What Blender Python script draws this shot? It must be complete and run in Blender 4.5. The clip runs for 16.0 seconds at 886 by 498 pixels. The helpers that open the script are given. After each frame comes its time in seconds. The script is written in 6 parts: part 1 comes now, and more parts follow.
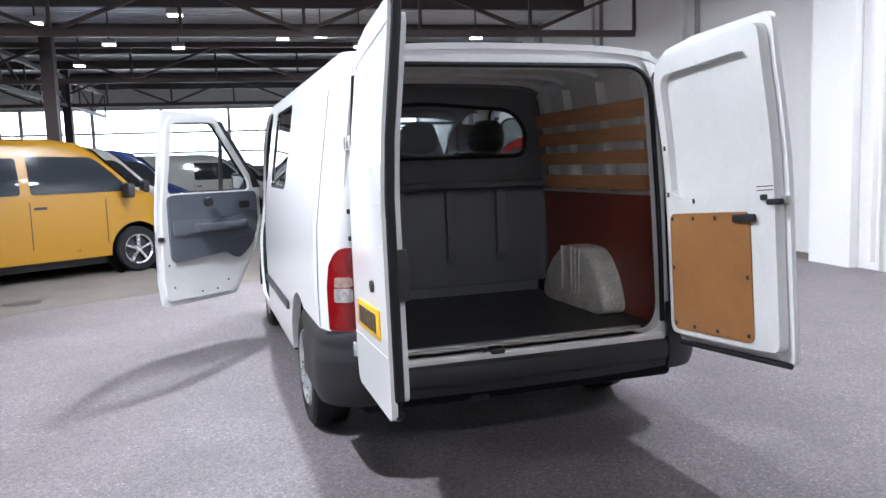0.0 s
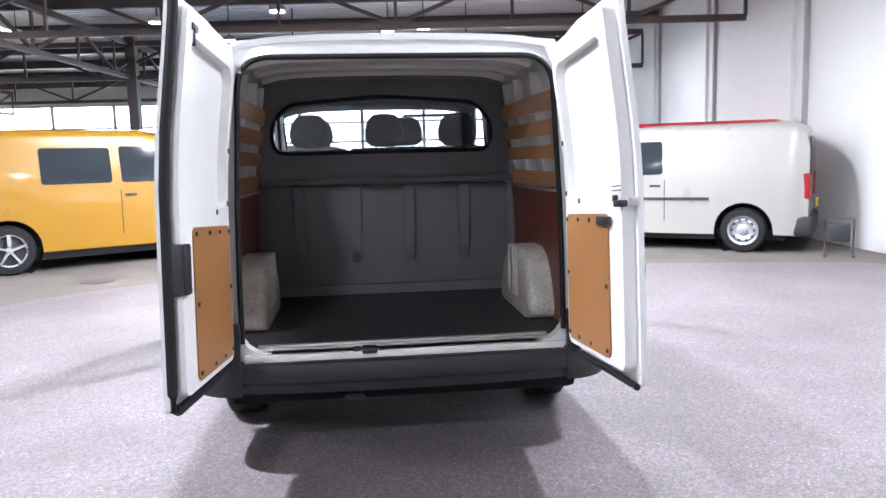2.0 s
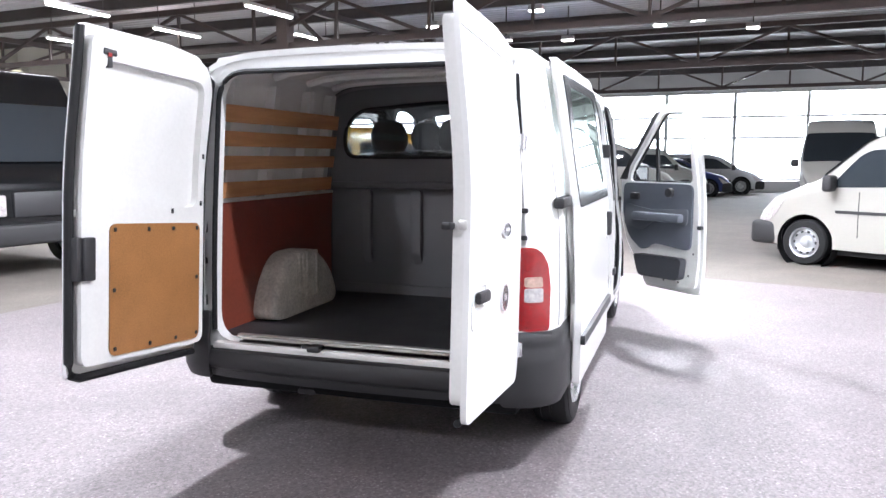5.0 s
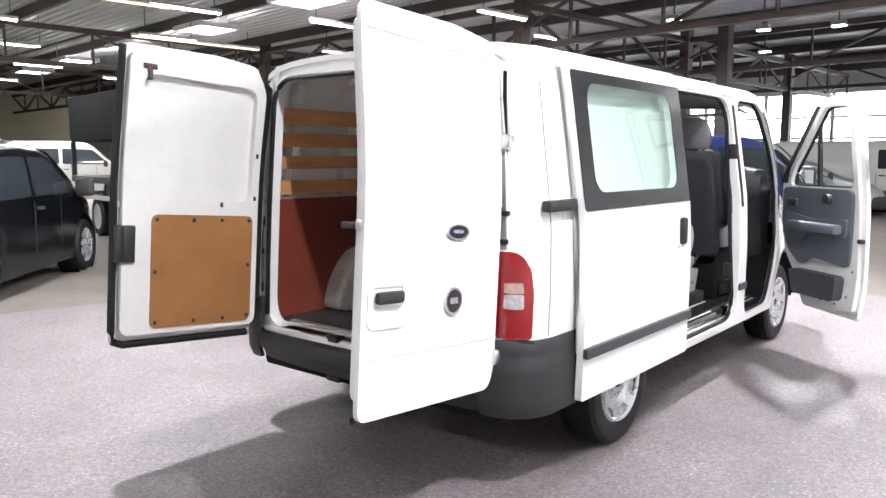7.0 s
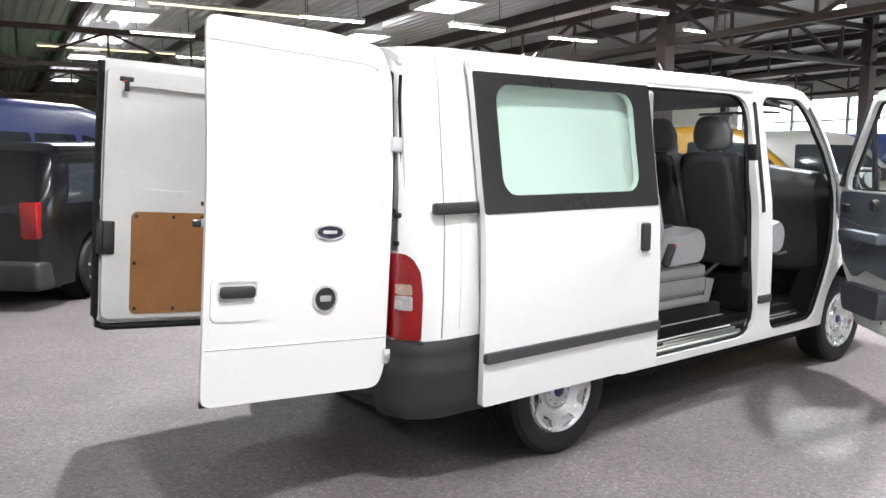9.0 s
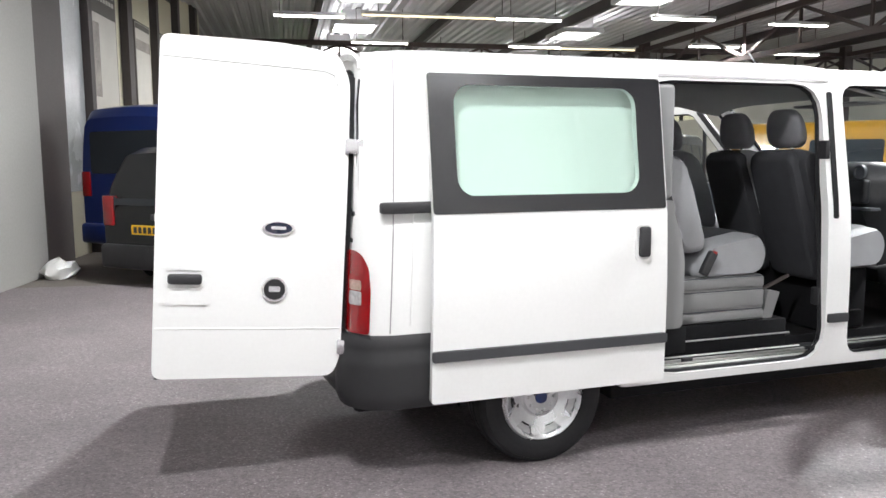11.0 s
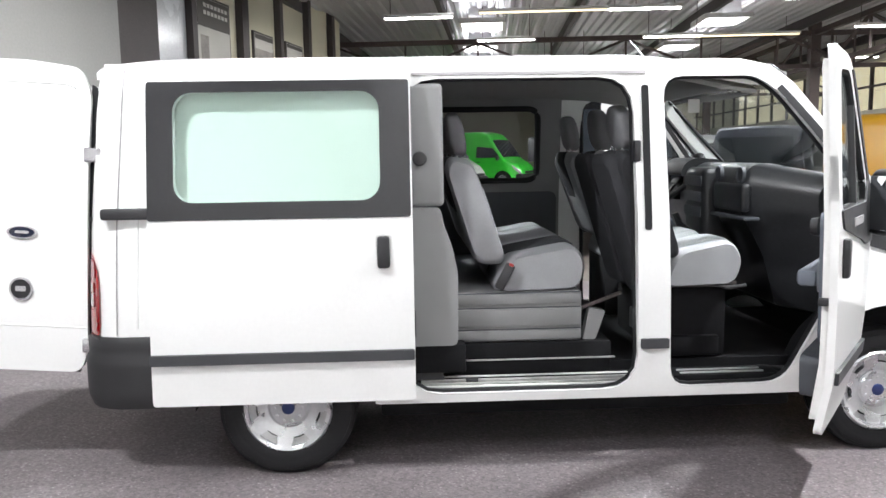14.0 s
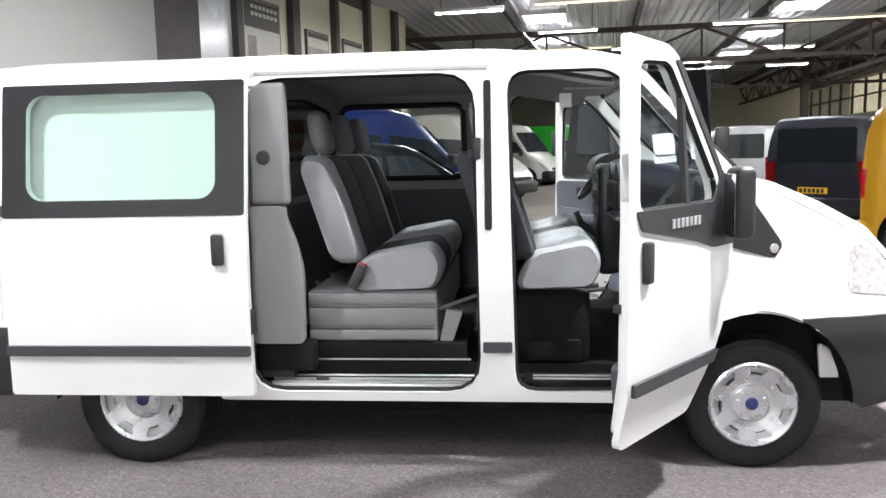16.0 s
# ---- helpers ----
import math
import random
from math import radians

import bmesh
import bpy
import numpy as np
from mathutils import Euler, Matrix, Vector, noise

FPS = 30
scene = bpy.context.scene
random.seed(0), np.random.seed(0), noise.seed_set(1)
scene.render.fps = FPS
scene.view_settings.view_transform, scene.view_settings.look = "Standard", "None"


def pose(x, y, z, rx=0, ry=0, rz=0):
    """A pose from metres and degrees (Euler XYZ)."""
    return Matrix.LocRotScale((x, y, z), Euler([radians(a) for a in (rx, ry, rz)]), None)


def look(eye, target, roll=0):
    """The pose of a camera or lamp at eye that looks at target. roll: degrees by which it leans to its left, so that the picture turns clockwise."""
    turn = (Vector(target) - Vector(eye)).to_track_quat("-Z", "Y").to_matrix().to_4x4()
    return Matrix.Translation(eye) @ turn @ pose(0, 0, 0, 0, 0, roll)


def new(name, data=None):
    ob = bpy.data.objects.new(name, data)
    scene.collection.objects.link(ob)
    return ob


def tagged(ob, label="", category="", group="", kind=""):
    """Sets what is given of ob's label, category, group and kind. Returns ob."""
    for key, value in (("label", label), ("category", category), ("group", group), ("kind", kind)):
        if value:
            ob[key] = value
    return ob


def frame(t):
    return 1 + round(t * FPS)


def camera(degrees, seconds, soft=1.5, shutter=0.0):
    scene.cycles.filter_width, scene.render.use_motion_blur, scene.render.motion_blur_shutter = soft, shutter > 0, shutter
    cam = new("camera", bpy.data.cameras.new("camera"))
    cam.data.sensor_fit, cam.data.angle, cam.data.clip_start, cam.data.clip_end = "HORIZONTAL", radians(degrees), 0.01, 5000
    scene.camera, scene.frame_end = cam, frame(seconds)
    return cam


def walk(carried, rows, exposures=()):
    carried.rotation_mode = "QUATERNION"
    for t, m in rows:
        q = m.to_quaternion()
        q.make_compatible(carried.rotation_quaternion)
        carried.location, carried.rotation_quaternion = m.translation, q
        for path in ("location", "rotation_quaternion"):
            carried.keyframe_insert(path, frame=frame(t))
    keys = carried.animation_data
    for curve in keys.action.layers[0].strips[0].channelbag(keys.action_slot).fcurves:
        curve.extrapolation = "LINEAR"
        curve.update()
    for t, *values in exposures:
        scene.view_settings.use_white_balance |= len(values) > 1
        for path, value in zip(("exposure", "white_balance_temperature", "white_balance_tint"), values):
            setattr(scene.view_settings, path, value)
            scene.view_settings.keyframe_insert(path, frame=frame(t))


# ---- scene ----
cam = camera(60.0, 16.0)
PATH = [
    (0, (-1.498, -3.265, 1.436), (-0.888, -1.373, 1.216), -1.9),
    (0.5, (-1.158, -3.306, 1.457), (-0.619, -1.395, 1.216), -1.8),
    (1, (-0.846, -3.361, 1.443), (-0.403, -1.425, 1.207), -1.7),
    (1.5, (-0.536, -3.409, 1.427), (-0.188, -1.453, 1.195), -1.5),
    (2, (-0.218, -3.435, 1.416), (0.006, -1.461, 1.184), -1.4),
    (2.5, (0.076, -3.443, 1.417), (0.115, -1.456, 1.195), -0.7),
    (3, (0.371, -3.434, 1.42), (0.28, -1.449, 1.197), -0.7),
    (5.5, (1.846, -3.086, 1.479), (1.118, -1.238, 1.24), 0.0),
    (6, (2.152, -2.931, 1.48), (1.286, -1.144, 1.243), -0.2),
    (6.5, (2.417, -2.754, 1.477), (1.301, -1.11, 1.244), 0.2),
    (7, (2.678, -2.572, 1.476), (1.423, -1.033, 1.238), 0.2),
    (7.5, (2.924, -2.376, 1.48), (1.554, -0.939, 1.241), 0.1),
    (8, (3.161, -2.163, 1.492), (1.731, -0.786, 1.248), 0.7),
    (8.5, (3.388, -1.939, 1.488), (1.877, -0.651, 1.249), 0.4),
    (11, (4.241, -0.576, 1.493), (2.353, 0.039, 1.254), -0.3),
    (11.5, (4.38, -0.237, 1.508), (2.438, 0.182, 1.277), -0.4),
    (12, (4.436, 0.133, 1.505), (2.48, 0.462, 1.248), -0.6),
    (12.5, (4.47, 0.516, 1.506), (2.502, 0.761, 1.249), -1.0),
    (13, (4.495, 0.879, 1.513), (2.519, 1.057, 1.26), -0.7),
    (13.5, (4.505, 1.234, 1.51), (2.525, 1.367, 1.263), -0.6),
    (14, (4.519, 1.592, 1.515), (2.536, 1.681, 1.272), -0.9),
    (14.5, (4.527, 1.917, 1.52), (2.544, 2.003, 1.271), -0.9),
    (15, (4.521, 2.235, 1.517), (2.536, 2.203, 1.27), -1.1),
    (15.5, (4.494, 2.521, 1.514), (2.512, 2.407, 1.27), -1.1),
    (16, (4.452, 2.847, 1.513), (2.477, 2.657, 1.259), -1.3),
]
EXPOSURES = [(0, -0.12, 5780, 10), (1, 0.36, 5780, 10), (1.5, 0.55, 5780, 11), (2.5, 0.8, 5820, 12), (3, 0.82, 5850, 12), (5.5, 0.78, 6000, 12), (7, 0.54, 6250, 11), (8.5, 0.06, 6300, 8), (11, 0.0, 6350, 8), (13, 0.05, 6300, 8), (16, 0.14, 6250, 8)]
walk(cam, [(t, look(eye, target, roll)) for t, eye, target, roll in PATH], EXPOSURES)

# ---- light ----
world = bpy.data.worlds.new("world")
scene.world = world
world.use_nodes = True
wn = world.node_tree.nodes
sky = wn.new("ShaderNodeTexSky")
sky.sky_type = "NISHITA"
sky.sun_disc = False
sky.sun_elevation, sky.sun_rotation = radians(35), radians(20)
wn["Background"].inputs["Strength"].default_value = 0.12
world.node_tree.links.new(sky.outputs[0], wn["Background"].inputs["Color"])

HALL_TURN = -6.5
HALL = pose(0, 0, 0, 0, 0, HALL_TURN)


def lamp(x, y, z, power, size, size_y=None, colour=(1, 0.98, 0.985)):
    data = bpy.data.lights.new("hall_or_fill_lamp", "AREA")
    data.energy, data.size, data.color = power, size, colour
    data.shape, data.size_y = "RECTANGLE", size_y or size
    ob = new("hall_or_fill_lamp", data)
    ob.matrix_world = pose(x, y, z)
    return ob


# ---- materials ----
def mat(name, colour, rough=0.5, metal=0.0, vary=0.08, scale=6.0, bump=0.0, fine=60.0, rand=0.0, coat=0.0, glow=None, spec=0.5):
    m = bpy.data.materials.new(name)
    m.use_nodes = True
    nt = m.node_tree
    b = nt.nodes["Principled BSDF"]
    b.inputs["Roughness"].default_value = rough
    b.inputs["Metallic"].default_value = metal
    b.inputs["Coat Weight"].default_value = coat
    b.inputs["Specular IOR Level"].default_value = spec
    b.inputs["Coat Roughness"].default_value = 0.06
    base = (*colour, 1)
    b.inputs["Base Color"].default_value = base
    if glow:
        b.inputs["Emission Color"].default_value = (*glow[0], 1)
        b.inputs["Emission Strength"].default_value = glow[1]
    tc = nt.nodes.new("ShaderNodeTexCoord")
    if vary:
        n1 = nt.nodes.new("ShaderNodeTexNoise")
        n1.inputs["Scale"].default_value, n1.inputs["Detail"].default_value = scale, 6
        n2 = nt.nodes.new("ShaderNodeTexNoise")
        n2.inputs["Scale"].default_value, n2.inputs["Detail"].default_value = fine, 3
        nt.links.new(tc.outputs["Object"], n1.inputs["Vector"])
        nt.links.new(tc.outputs["Object"], n2.inputs["Vector"])
        add = nt.nodes.new("ShaderNodeMath")
        add.operation = "ADD"
        nt.links.new(n1.outputs["Fac"], add.inputs[0])
        nt.links.new(n2.outputs["Fac"], add.inputs[1])
        rng = nt.nodes.new("ShaderNodeMapRange")
        rng.inputs["From Min"].default_value, rng.inputs["From Max"].default_value = 0.6, 1.4
        rng.inputs["To Min"].default_value, rng.inputs["To Max"].default_value = 1 - vary, 1 + vary
        nt.links.new(add.outputs[0], rng.inputs["Value"])
        mul = nt.nodes.new("ShaderNodeVectorMath")
        mul.operation = "SCALE"
        mul.inputs[0].default_value = colour
        nt.links.new(rng.outputs[0], mul.inputs["Scale"])
        nt.links.new(mul.outputs[0], b.inputs["Base Color"])
        r2 = nt.nodes.new("ShaderNodeMapRange")
        r2.inputs["To Min"].default_value, r2.inputs["To Max"].default_value = max(rough - 0.08, 0.02), min(rough + 0.1, 1)
        nt.links.new(n1.outputs["Fac"], r2.inputs["Value"])
        nt.links.new(r2.outputs[0], b.inputs["Roughness"])
        if bump:
            bp = nt.nodes.new("ShaderNodeBump")
            bp.inputs["Strength"].default_value, bp.inputs["Distance"].default_value = bump, 0.004
            nt.links.new(n2.outputs["Fac"], bp.inputs["Height"])
            nt.links.new(bp.outputs[0], b.inputs["Normal"])
    return m


def glass(name, colour, rough=0.0):
    m = bpy.data.materials.new(name)
    m.use_nodes = True
    nt = m.node_tree
    nt.nodes.remove(nt.nodes["Principled BSDF"])
    tr = nt.nodes.new("ShaderNodeBsdfTransparent")
    tr.inputs[0].default_value = (*colour, 1)
    gl = nt.nodes.new("ShaderNodeBsdfGlossy")
    gl.inputs["Roughness"].default_value = rough
    lw = nt.nodes.new("ShaderNodeLayerWeight")
    pw = nt.nodes.new("ShaderNodeMath")
    pw.operation = "POWER"
    pw.inputs[1].default_value = 4.5
    nt.links.new(lw.outputs["Facing"], pw.inputs[0])
    fr = nt.nodes.new("ShaderNodeMapRange")
    fr.inputs["To Min"].default_value, fr.inputs["To Max"].default_value = 0.035, 0.9
    nt.links.new(pw.outputs[0], fr.inputs["Value"])
    mx = nt.nodes.new("ShaderNodeMixShader")
    nt.links.new(fr.outputs[0], mx.inputs[0])
    nt.links.new(tr.outputs[0], mx.inputs[1])
    nt.links.new(gl.outputs[0], mx.inputs[2])
    nt.links.new(mx.outputs[0], nt.nodes["Material Output"].inputs["Surface"])
    return m


def floor_mat(name, base, speck, scale, rough, grain, chip, spec=0.3):
    """A coated floor: broad stains, fine grain and bright flakes."""
    m = mat(name, base, rough, vary=0.34, scale=1.6, bump=grain, fine=140, spec=spec)
    nt = m.node_tree
    b = nt.nodes["Principled BSDF"]
    src = b.inputs["Base Color"].links[0].from_socket
    tc = nt.nodes["Texture Coordinate"]
    v = nt.nodes.new("ShaderNodeTexVoronoi")
    v.inputs["Scale"].default_value = scale
    nt.links.new(tc.outputs["Object"], v.inputs["Vector"])
    n = nt.nodes.new("ShaderNodeTexNoise")
    n.inputs["Scale"].default_value = 1.7
    nt.links.new(tc.outputs["Object"], n.inputs["Vector"])
    thr = nt.nodes.new("ShaderNodeMapRange")
    thr.inputs["From Min"].default_value, thr.inputs["From Max"].default_value = 0.34, 0.14
    nt.links.new(v.outputs["Distance"], thr.inputs["Value"])
    ml = nt.nodes.new("ShaderNodeMath")
    ml.operation = "MULTIPLY"
    nt.links.new(thr.outputs[0], ml.inputs[0])
    nt.links.new(v.outputs["Color"], ml.inputs[1])
    # flakes gather in drifts, and worn tracks lie between them
    n.inputs["Detail"].default_value, n.inputs["Roughness"].default_value = 8, 0.7
    drift = nt.nodes.new("ShaderNodeMapRange")
    drift.inputs["From Min"].default_value, drift.inputs["From Max"].default_value = 0.4, 0.62
    drift.inputs["To Min"].default_value = 0.3
    nt.links.new(n.outputs["Fac"], drift.inputs["Value"])
    m2 = nt.nodes.new("ShaderNodeMath")
    m2.operation = "MULTIPLY"
    nt.links.new(ml.outputs[0], m2.inputs[0])
    nt.links.new(drift.outputs[0], m2.inputs[1])
    ml = m2
    mx = nt.nodes.new("ShaderNodeMix")
    mx.data_type = "RGBA"
    nt.links.new(ml.outputs[0], mx.inputs["Factor"])
    nt.links.new(src, mx.inputs["A"])
    mx.inputs["B"].default_value = (*speck, 1)
    # every grain has its own tone
    chips = nt.nodes.new("ShaderNodeTexVoronoi")
    chips.inputs["Scale"].default_value = scale * 1.7
    nt.links.new(tc.outputs["Object"], chips.inputs["Vector"])
    tone = nt.nodes.new("ShaderNodeMapRange")
    tone.inputs["To Min"].default_value, tone.inputs["To Max"].default_value = 1 - chip, 1 + chip
    nt.links.new(chips.outputs["Color"], tone.inputs["Value"])
    sc = nt.nodes.new("ShaderNodeVectorMath")
    sc.operation = "SCALE"
    nt.links.new(mx.outputs["Result"], sc.inputs[0])
    nt.links.new(tone.outputs[0], sc.inputs["Scale"])
    nt.links.new(sc.outputs[0], b.inputs["Base Color"])
    return m


def wood_mat(name, a, c, rough=0.45):
    m = mat(name, a, rough, vary=0.12, scale=3, bump=0.15, fine=90)
    nt = m.node_tree
    b = nt.nodes["Principled BSDF"]
    src = b.inputs["Base Color"].links[0].from_socket
    tc = nt.nodes["Texture Coordinate"]
    mp = nt.nodes.new("ShaderNodeMapping")
    mp.inputs["Scale"].default_value = (1, 0.06, 1)
    nt.links.new(tc.outputs["Object"], mp.inputs["Vector"])
    n = nt.nodes.new("ShaderNodeTexNoise")
    n.inputs["Scale"].default_value, n.inputs["Detail"].default_value = 45, 4
    nt.links.new(mp.outputs[0], n.inputs["Vector"])
    mx = nt.nodes.new("ShaderNodeMix")
    mx.data_type = "RGBA"
    r = nt.nodes.new("ShaderNodeMapRange")
    r.inputs["From Min"].default_value, r.inputs["From Max"].default_value = 0.35, 0.7
    r.inputs["To Max"].default_value = 0.6
    nt.links.new(n.outputs["Fac"], r.inputs["Value"])
    nt.links.new(r.outputs[0], mx.inputs["Factor"])
    nt.links.new(src, mx.inputs["A"])
    mx.inputs["B"].default_value = (*c, 1)
    nt.links.new(mx.outputs["Result"], b.inputs["Base Color"])
    return m


WHITE = mat("white_car_paint", (0.79, 0.795, 0.78), 0.32, vary=0.025, scale=2.5, coat=0.5)
WHITE_IN = mat("white_inner_metal", (0.74, 0.74, 0.72), 0.4, vary=0.05, scale=7)
BLACK_PL = mat("black_plastic", (0.022, 0.022, 0.024), 0.5, vary=0.15, scale=9, bump=0.2, fine=300)
BUMPER = mat("dark_grey_plastic", (0.018, 0.018, 0.0195), 0.55, vary=0.18, scale=5, bump=0.3, fine=300)
MOULD = mat("grey_moulding", (0.042, 0.044, 0.048), 0.5, vary=0.1, scale=8)
WELL = mat("black_wheel_well", (0.008, 0.008, 0.009), 0.8, spec=0.15, vary=0.2, scale=8)
RUBBER = mat("rubber", (0.009, 0.009, 0.01), 0.6, spec=0.3, vary=0.2, scale=12, bump=0.2)
GLOSS_BLACK = mat("gloss_black", (0.018, 0.018, 0.02), 0.22, vary=0.1, scale=4)
SILVER = mat("silver_wheel_paint", (0.6, 0.61, 0.62), 0.27, 0.75, vary=0.08, scale=9)
STEEL = mat("steel_wheel", (0.42, 0.43, 0.44), 0.4, 0.6, vary=0.1, scale=9)
CHROME = mat("bright_metal", (0.7, 0.7, 0.72), 0.22, 0.9, vary=0.05)
ALU = mat("aluminium_strip", (0.62, 0.62, 0.6), 0.35, 0.8, vary=0.15, scale=14)
RED_LENS = mat("red_lens", (0.24, 0.003, 0.005), 0.15, vary=0.15, scale=25, coat=0.6)
BULK_GLASS = glass("tinted_bulkhead_glass", (0.6, 0.62, 0.63))
CARD_L = mat("paler_door_card", (0.15, 0.165, 0.185), 0.55, vary=0.1, scale=8, bump=0.25, fine=250)
CLEAR_LENS = mat("clear_lens", (0.4, 0.37, 0.37), 0.15, vary=0.45, scale=40, coat=0.6)
AMBER = mat("amber_lens", (0.4, 0.27, 0.22), 0.18, vary=0.35, scale=40, coat=0.6)
PLATE = mat("yellow_plate", (0.85, 0.5, 0.02), 0.4, vary=0.05)
PLATE_BAR = mat("plate_print", (0.03, 0.03, 0.03), 0.5, vary=0.0)
HARDBOARD = mat("hardboard", (0.33, 0.155, 0.055), 0.38, vary=0.26, scale=5, bump=0.1, fine=150)
PLY_RED = mat("red_brown_plywood", (0.17, 0.038, 0.022), 0.4, vary=0.18, scale=6, bump=0.1)
SLAT = wood_mat("slat_wood", (0.52, 0.26, 0.115), (0.36, 0.165, 0.065))
CARGO = mat("cargo_floor_rubber", (0.03, 0.03, 0.033), 0.5, vary=0.4, scale=6, bump=0.3)
BULK = mat("grey_bulkhead", (0.135, 0.137, 0.143), 0.6, vary=0.12, scale=4, bump=0.25, fine=200)
TRIM = mat("light_grey_trim", (0.207, 0.208, 0.21), 0.55, vary=0.06, scale=8, bump=0.2, fine=250)
TRIM_D = mat("dark_grey_trim", (0.06, 0.065, 0.075), 0.55, vary=0.12, scale=8, bump=0.25, fine=250)
CARD = mat("blue_grey_door_card", (0.115, 0.13, 0.155), 0.55, vary=0.1, scale=8, bump=0.25, fine=250)
SEAT_L = mat("light_grey_seat_cloth", (0.28, 0.285, 0.295), 0.85, vary=0.12, scale=10, bump=0.4, fine=300)
SEAT_D = mat("dark_seat_cloth", (0.037, 0.038, 0.042), 0.9, spec=0.25, vary=0.2, scale=14, bump=0.4, fine=300)
SEAT_M = mat("mid_grey_seat_cloth", (0.16, 0.162, 0.17), 0.9, vary=0.15, scale=12, bump=0.4, fine=300)
HEADLINER = mat("grey_headliner", (0.22, 0.22, 0.215), 0.9, vary=0.06, scale=8, bump=0.3)
WBOX = mat("pale_grey_plastic", (0.52, 0.5, 0.44), 0.42, vary=0.38, scale=9, bump=0.25, fine=60)
DASH = mat("dash_plastic", (0.017, 0.018, 0.02), 0.36, vary=0.2, scale=9, bump=0.2)
GREEN_GLASS = glass("green_tint_glass", (0.905, 0.968, 0.942))
CLEAR_GLASS = glass("clear_glass", (0.95, 0.97, 0.965))
DARK_GLASS = mat("dark_window_glass", (0.022, 0.027, 0.032), 0.05, vary=0.0)
BLUE_DARK = mat("dark_blue_enamel", (0.008, 0.011, 0.028), 0.25, vary=0.1)
BLUE_CAP = mat("blue_cap", (0.015, 0.03, 0.12), 0.3, vary=0.1)
RED = mat("red_plastic", (0.3, 0.02, 0.018), 0.4, vary=0.05)
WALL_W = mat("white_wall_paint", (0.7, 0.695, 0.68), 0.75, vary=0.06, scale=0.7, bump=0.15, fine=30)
# white paint darkened evenly, standing in for weaker light on the partition
WALL_S = mat("dimmed_white_wall_paint", (0.29, 0.286, 0.272), 0.75, vary=0.08, scale=0.7, bump=0.15, fine=30)
PIPE_G = mat("grey_pipe_paint", (0.33, 0.32, 0.32), 0.6, vary=0.1, scale=3)
WHEEL_IN = mat("dull_grey_metal", (0.48, 0.485, 0.49), 0.42, 0.55, vary=0.12, scale=9)
BLOCK = mat("pale_panel_wall", (0.62, 0.61, 0.6), 0.75, vary=0.08, scale=0.8, bump=0.15, fine=30)
STEEL_D = mat("dark_steel", (0.06, 0.05, 0.048), 0.6, vary=0.25, scale=4)
STEEL_R = mat("red_brown_steel", (0.07, 0.05, 0.045), 0.6, vary=0.25, scale=4)
DECK = mat("corrugated_deck", (0.6, 0.59, 0.61), 0.42, 0.75, vary=0.06, scale=2)
LAMP_ON = mat("lamp_tube", (1, 1, 1), 0.4, vary=0.0, glow=((1, 0.95, 0.88), 14))
LAMP_Y = mat("warm_tube", (1, 1, 1), 0.4, vary=0.0, glow=((1, 0.8, 0.45), 1.6))
SKYLIGHT = mat("skylight_pane", (1, 1, 1), 0.4, vary=0.0, glow=((1, 0.98, 0.98), 7))
DAYLIGHT = mat("daylight_backdrop", (1, 1, 1), 0.9, vary=0.0, glow=((0.95, 0.98, 1), 7))
FLOOR_D = floor_mat("coated_floor", (0.15, 0.132, 0.136), (0.38, 0.355, 0.365), 46, 0.56, 0.3, 0.34, 0.27)
FLOOR_L = floor_mat("concrete_floor", (0.152, 0.136, 0.12), (0.3, 0.28, 0.255), 40, 0.72, 0.2, 0.15, 0.18)


# ---- mesh tools ----
def part(name, bm, material, parent=None, label="", smooth=35):
    if smooth:
        for f in bm.faces:
            f.smooth = True
    me = bpy.data.meshes.new(name)
    bm.to_mesh(me)
    bm.free()
    if smooth:
        me.set_sharp_from_angle(angle=radians(smooth))
    for one in material if isinstance(material, (list, tuple)) else [material]:
        me.materials.append(one)
    ob = new(name, me)
    if parent is not None:
        ob.parent = parent
    if label:
        ob["label"] = label
    return ob


def box(bm, x0, x1, y0, y1, z0, z1, r=0.0, seg=2, m=None):
    res = bmesh.ops.create_cube(bm, size=1.0)
    vs = res["verts"]
    for v in vs:
        v.co = Vector((x0 + (v.co.x + 0.5) * (x1 - x0), y0 + (v.co.y + 0.5) * (y1 - y0), z0 + (v.co.z + 0.5) * (z1 - z0)))
    if r:
        es = {e for v in vs for e in v.link_edges}
        got = bmesh.ops.bevel(bm, geom=list(es), offset=r, segments=seg, affect="EDGES", profile=0.5)
        vs = list({v for f in got["faces"] for v in f.verts} | {v for v in vs if v.is_valid})
    if m is not None:
        seen = set()
        todo = [v for v in vs if v.is_valid]
        while todo:
            v = todo.pop()
            if v in seen:
                continue
            seen.add(v)
            todo += [e.other_vert(v) for e in v.link_edges]
        for v in seen:
            v.co = m @ v.co
    return bm


def boxed(*a, r=0.0, seg=2, m=None):
    return box(bmesh.new(), *a, r=r, seg=seg, m=m)


def bar(bm, a, b, w, h=None):
    """A straight square bar from a to b."""
    a, b = Vector(a), Vector(b)
    d = b - a
    q = d.to_track_quat("Y", "Z").to_matrix().to_4x4()
    return box(bm, -w / 2, w / 2, 0, d.length, -(h or w) / 2, (h or w) / 2, m=Matrix.Translation(a) @ q)


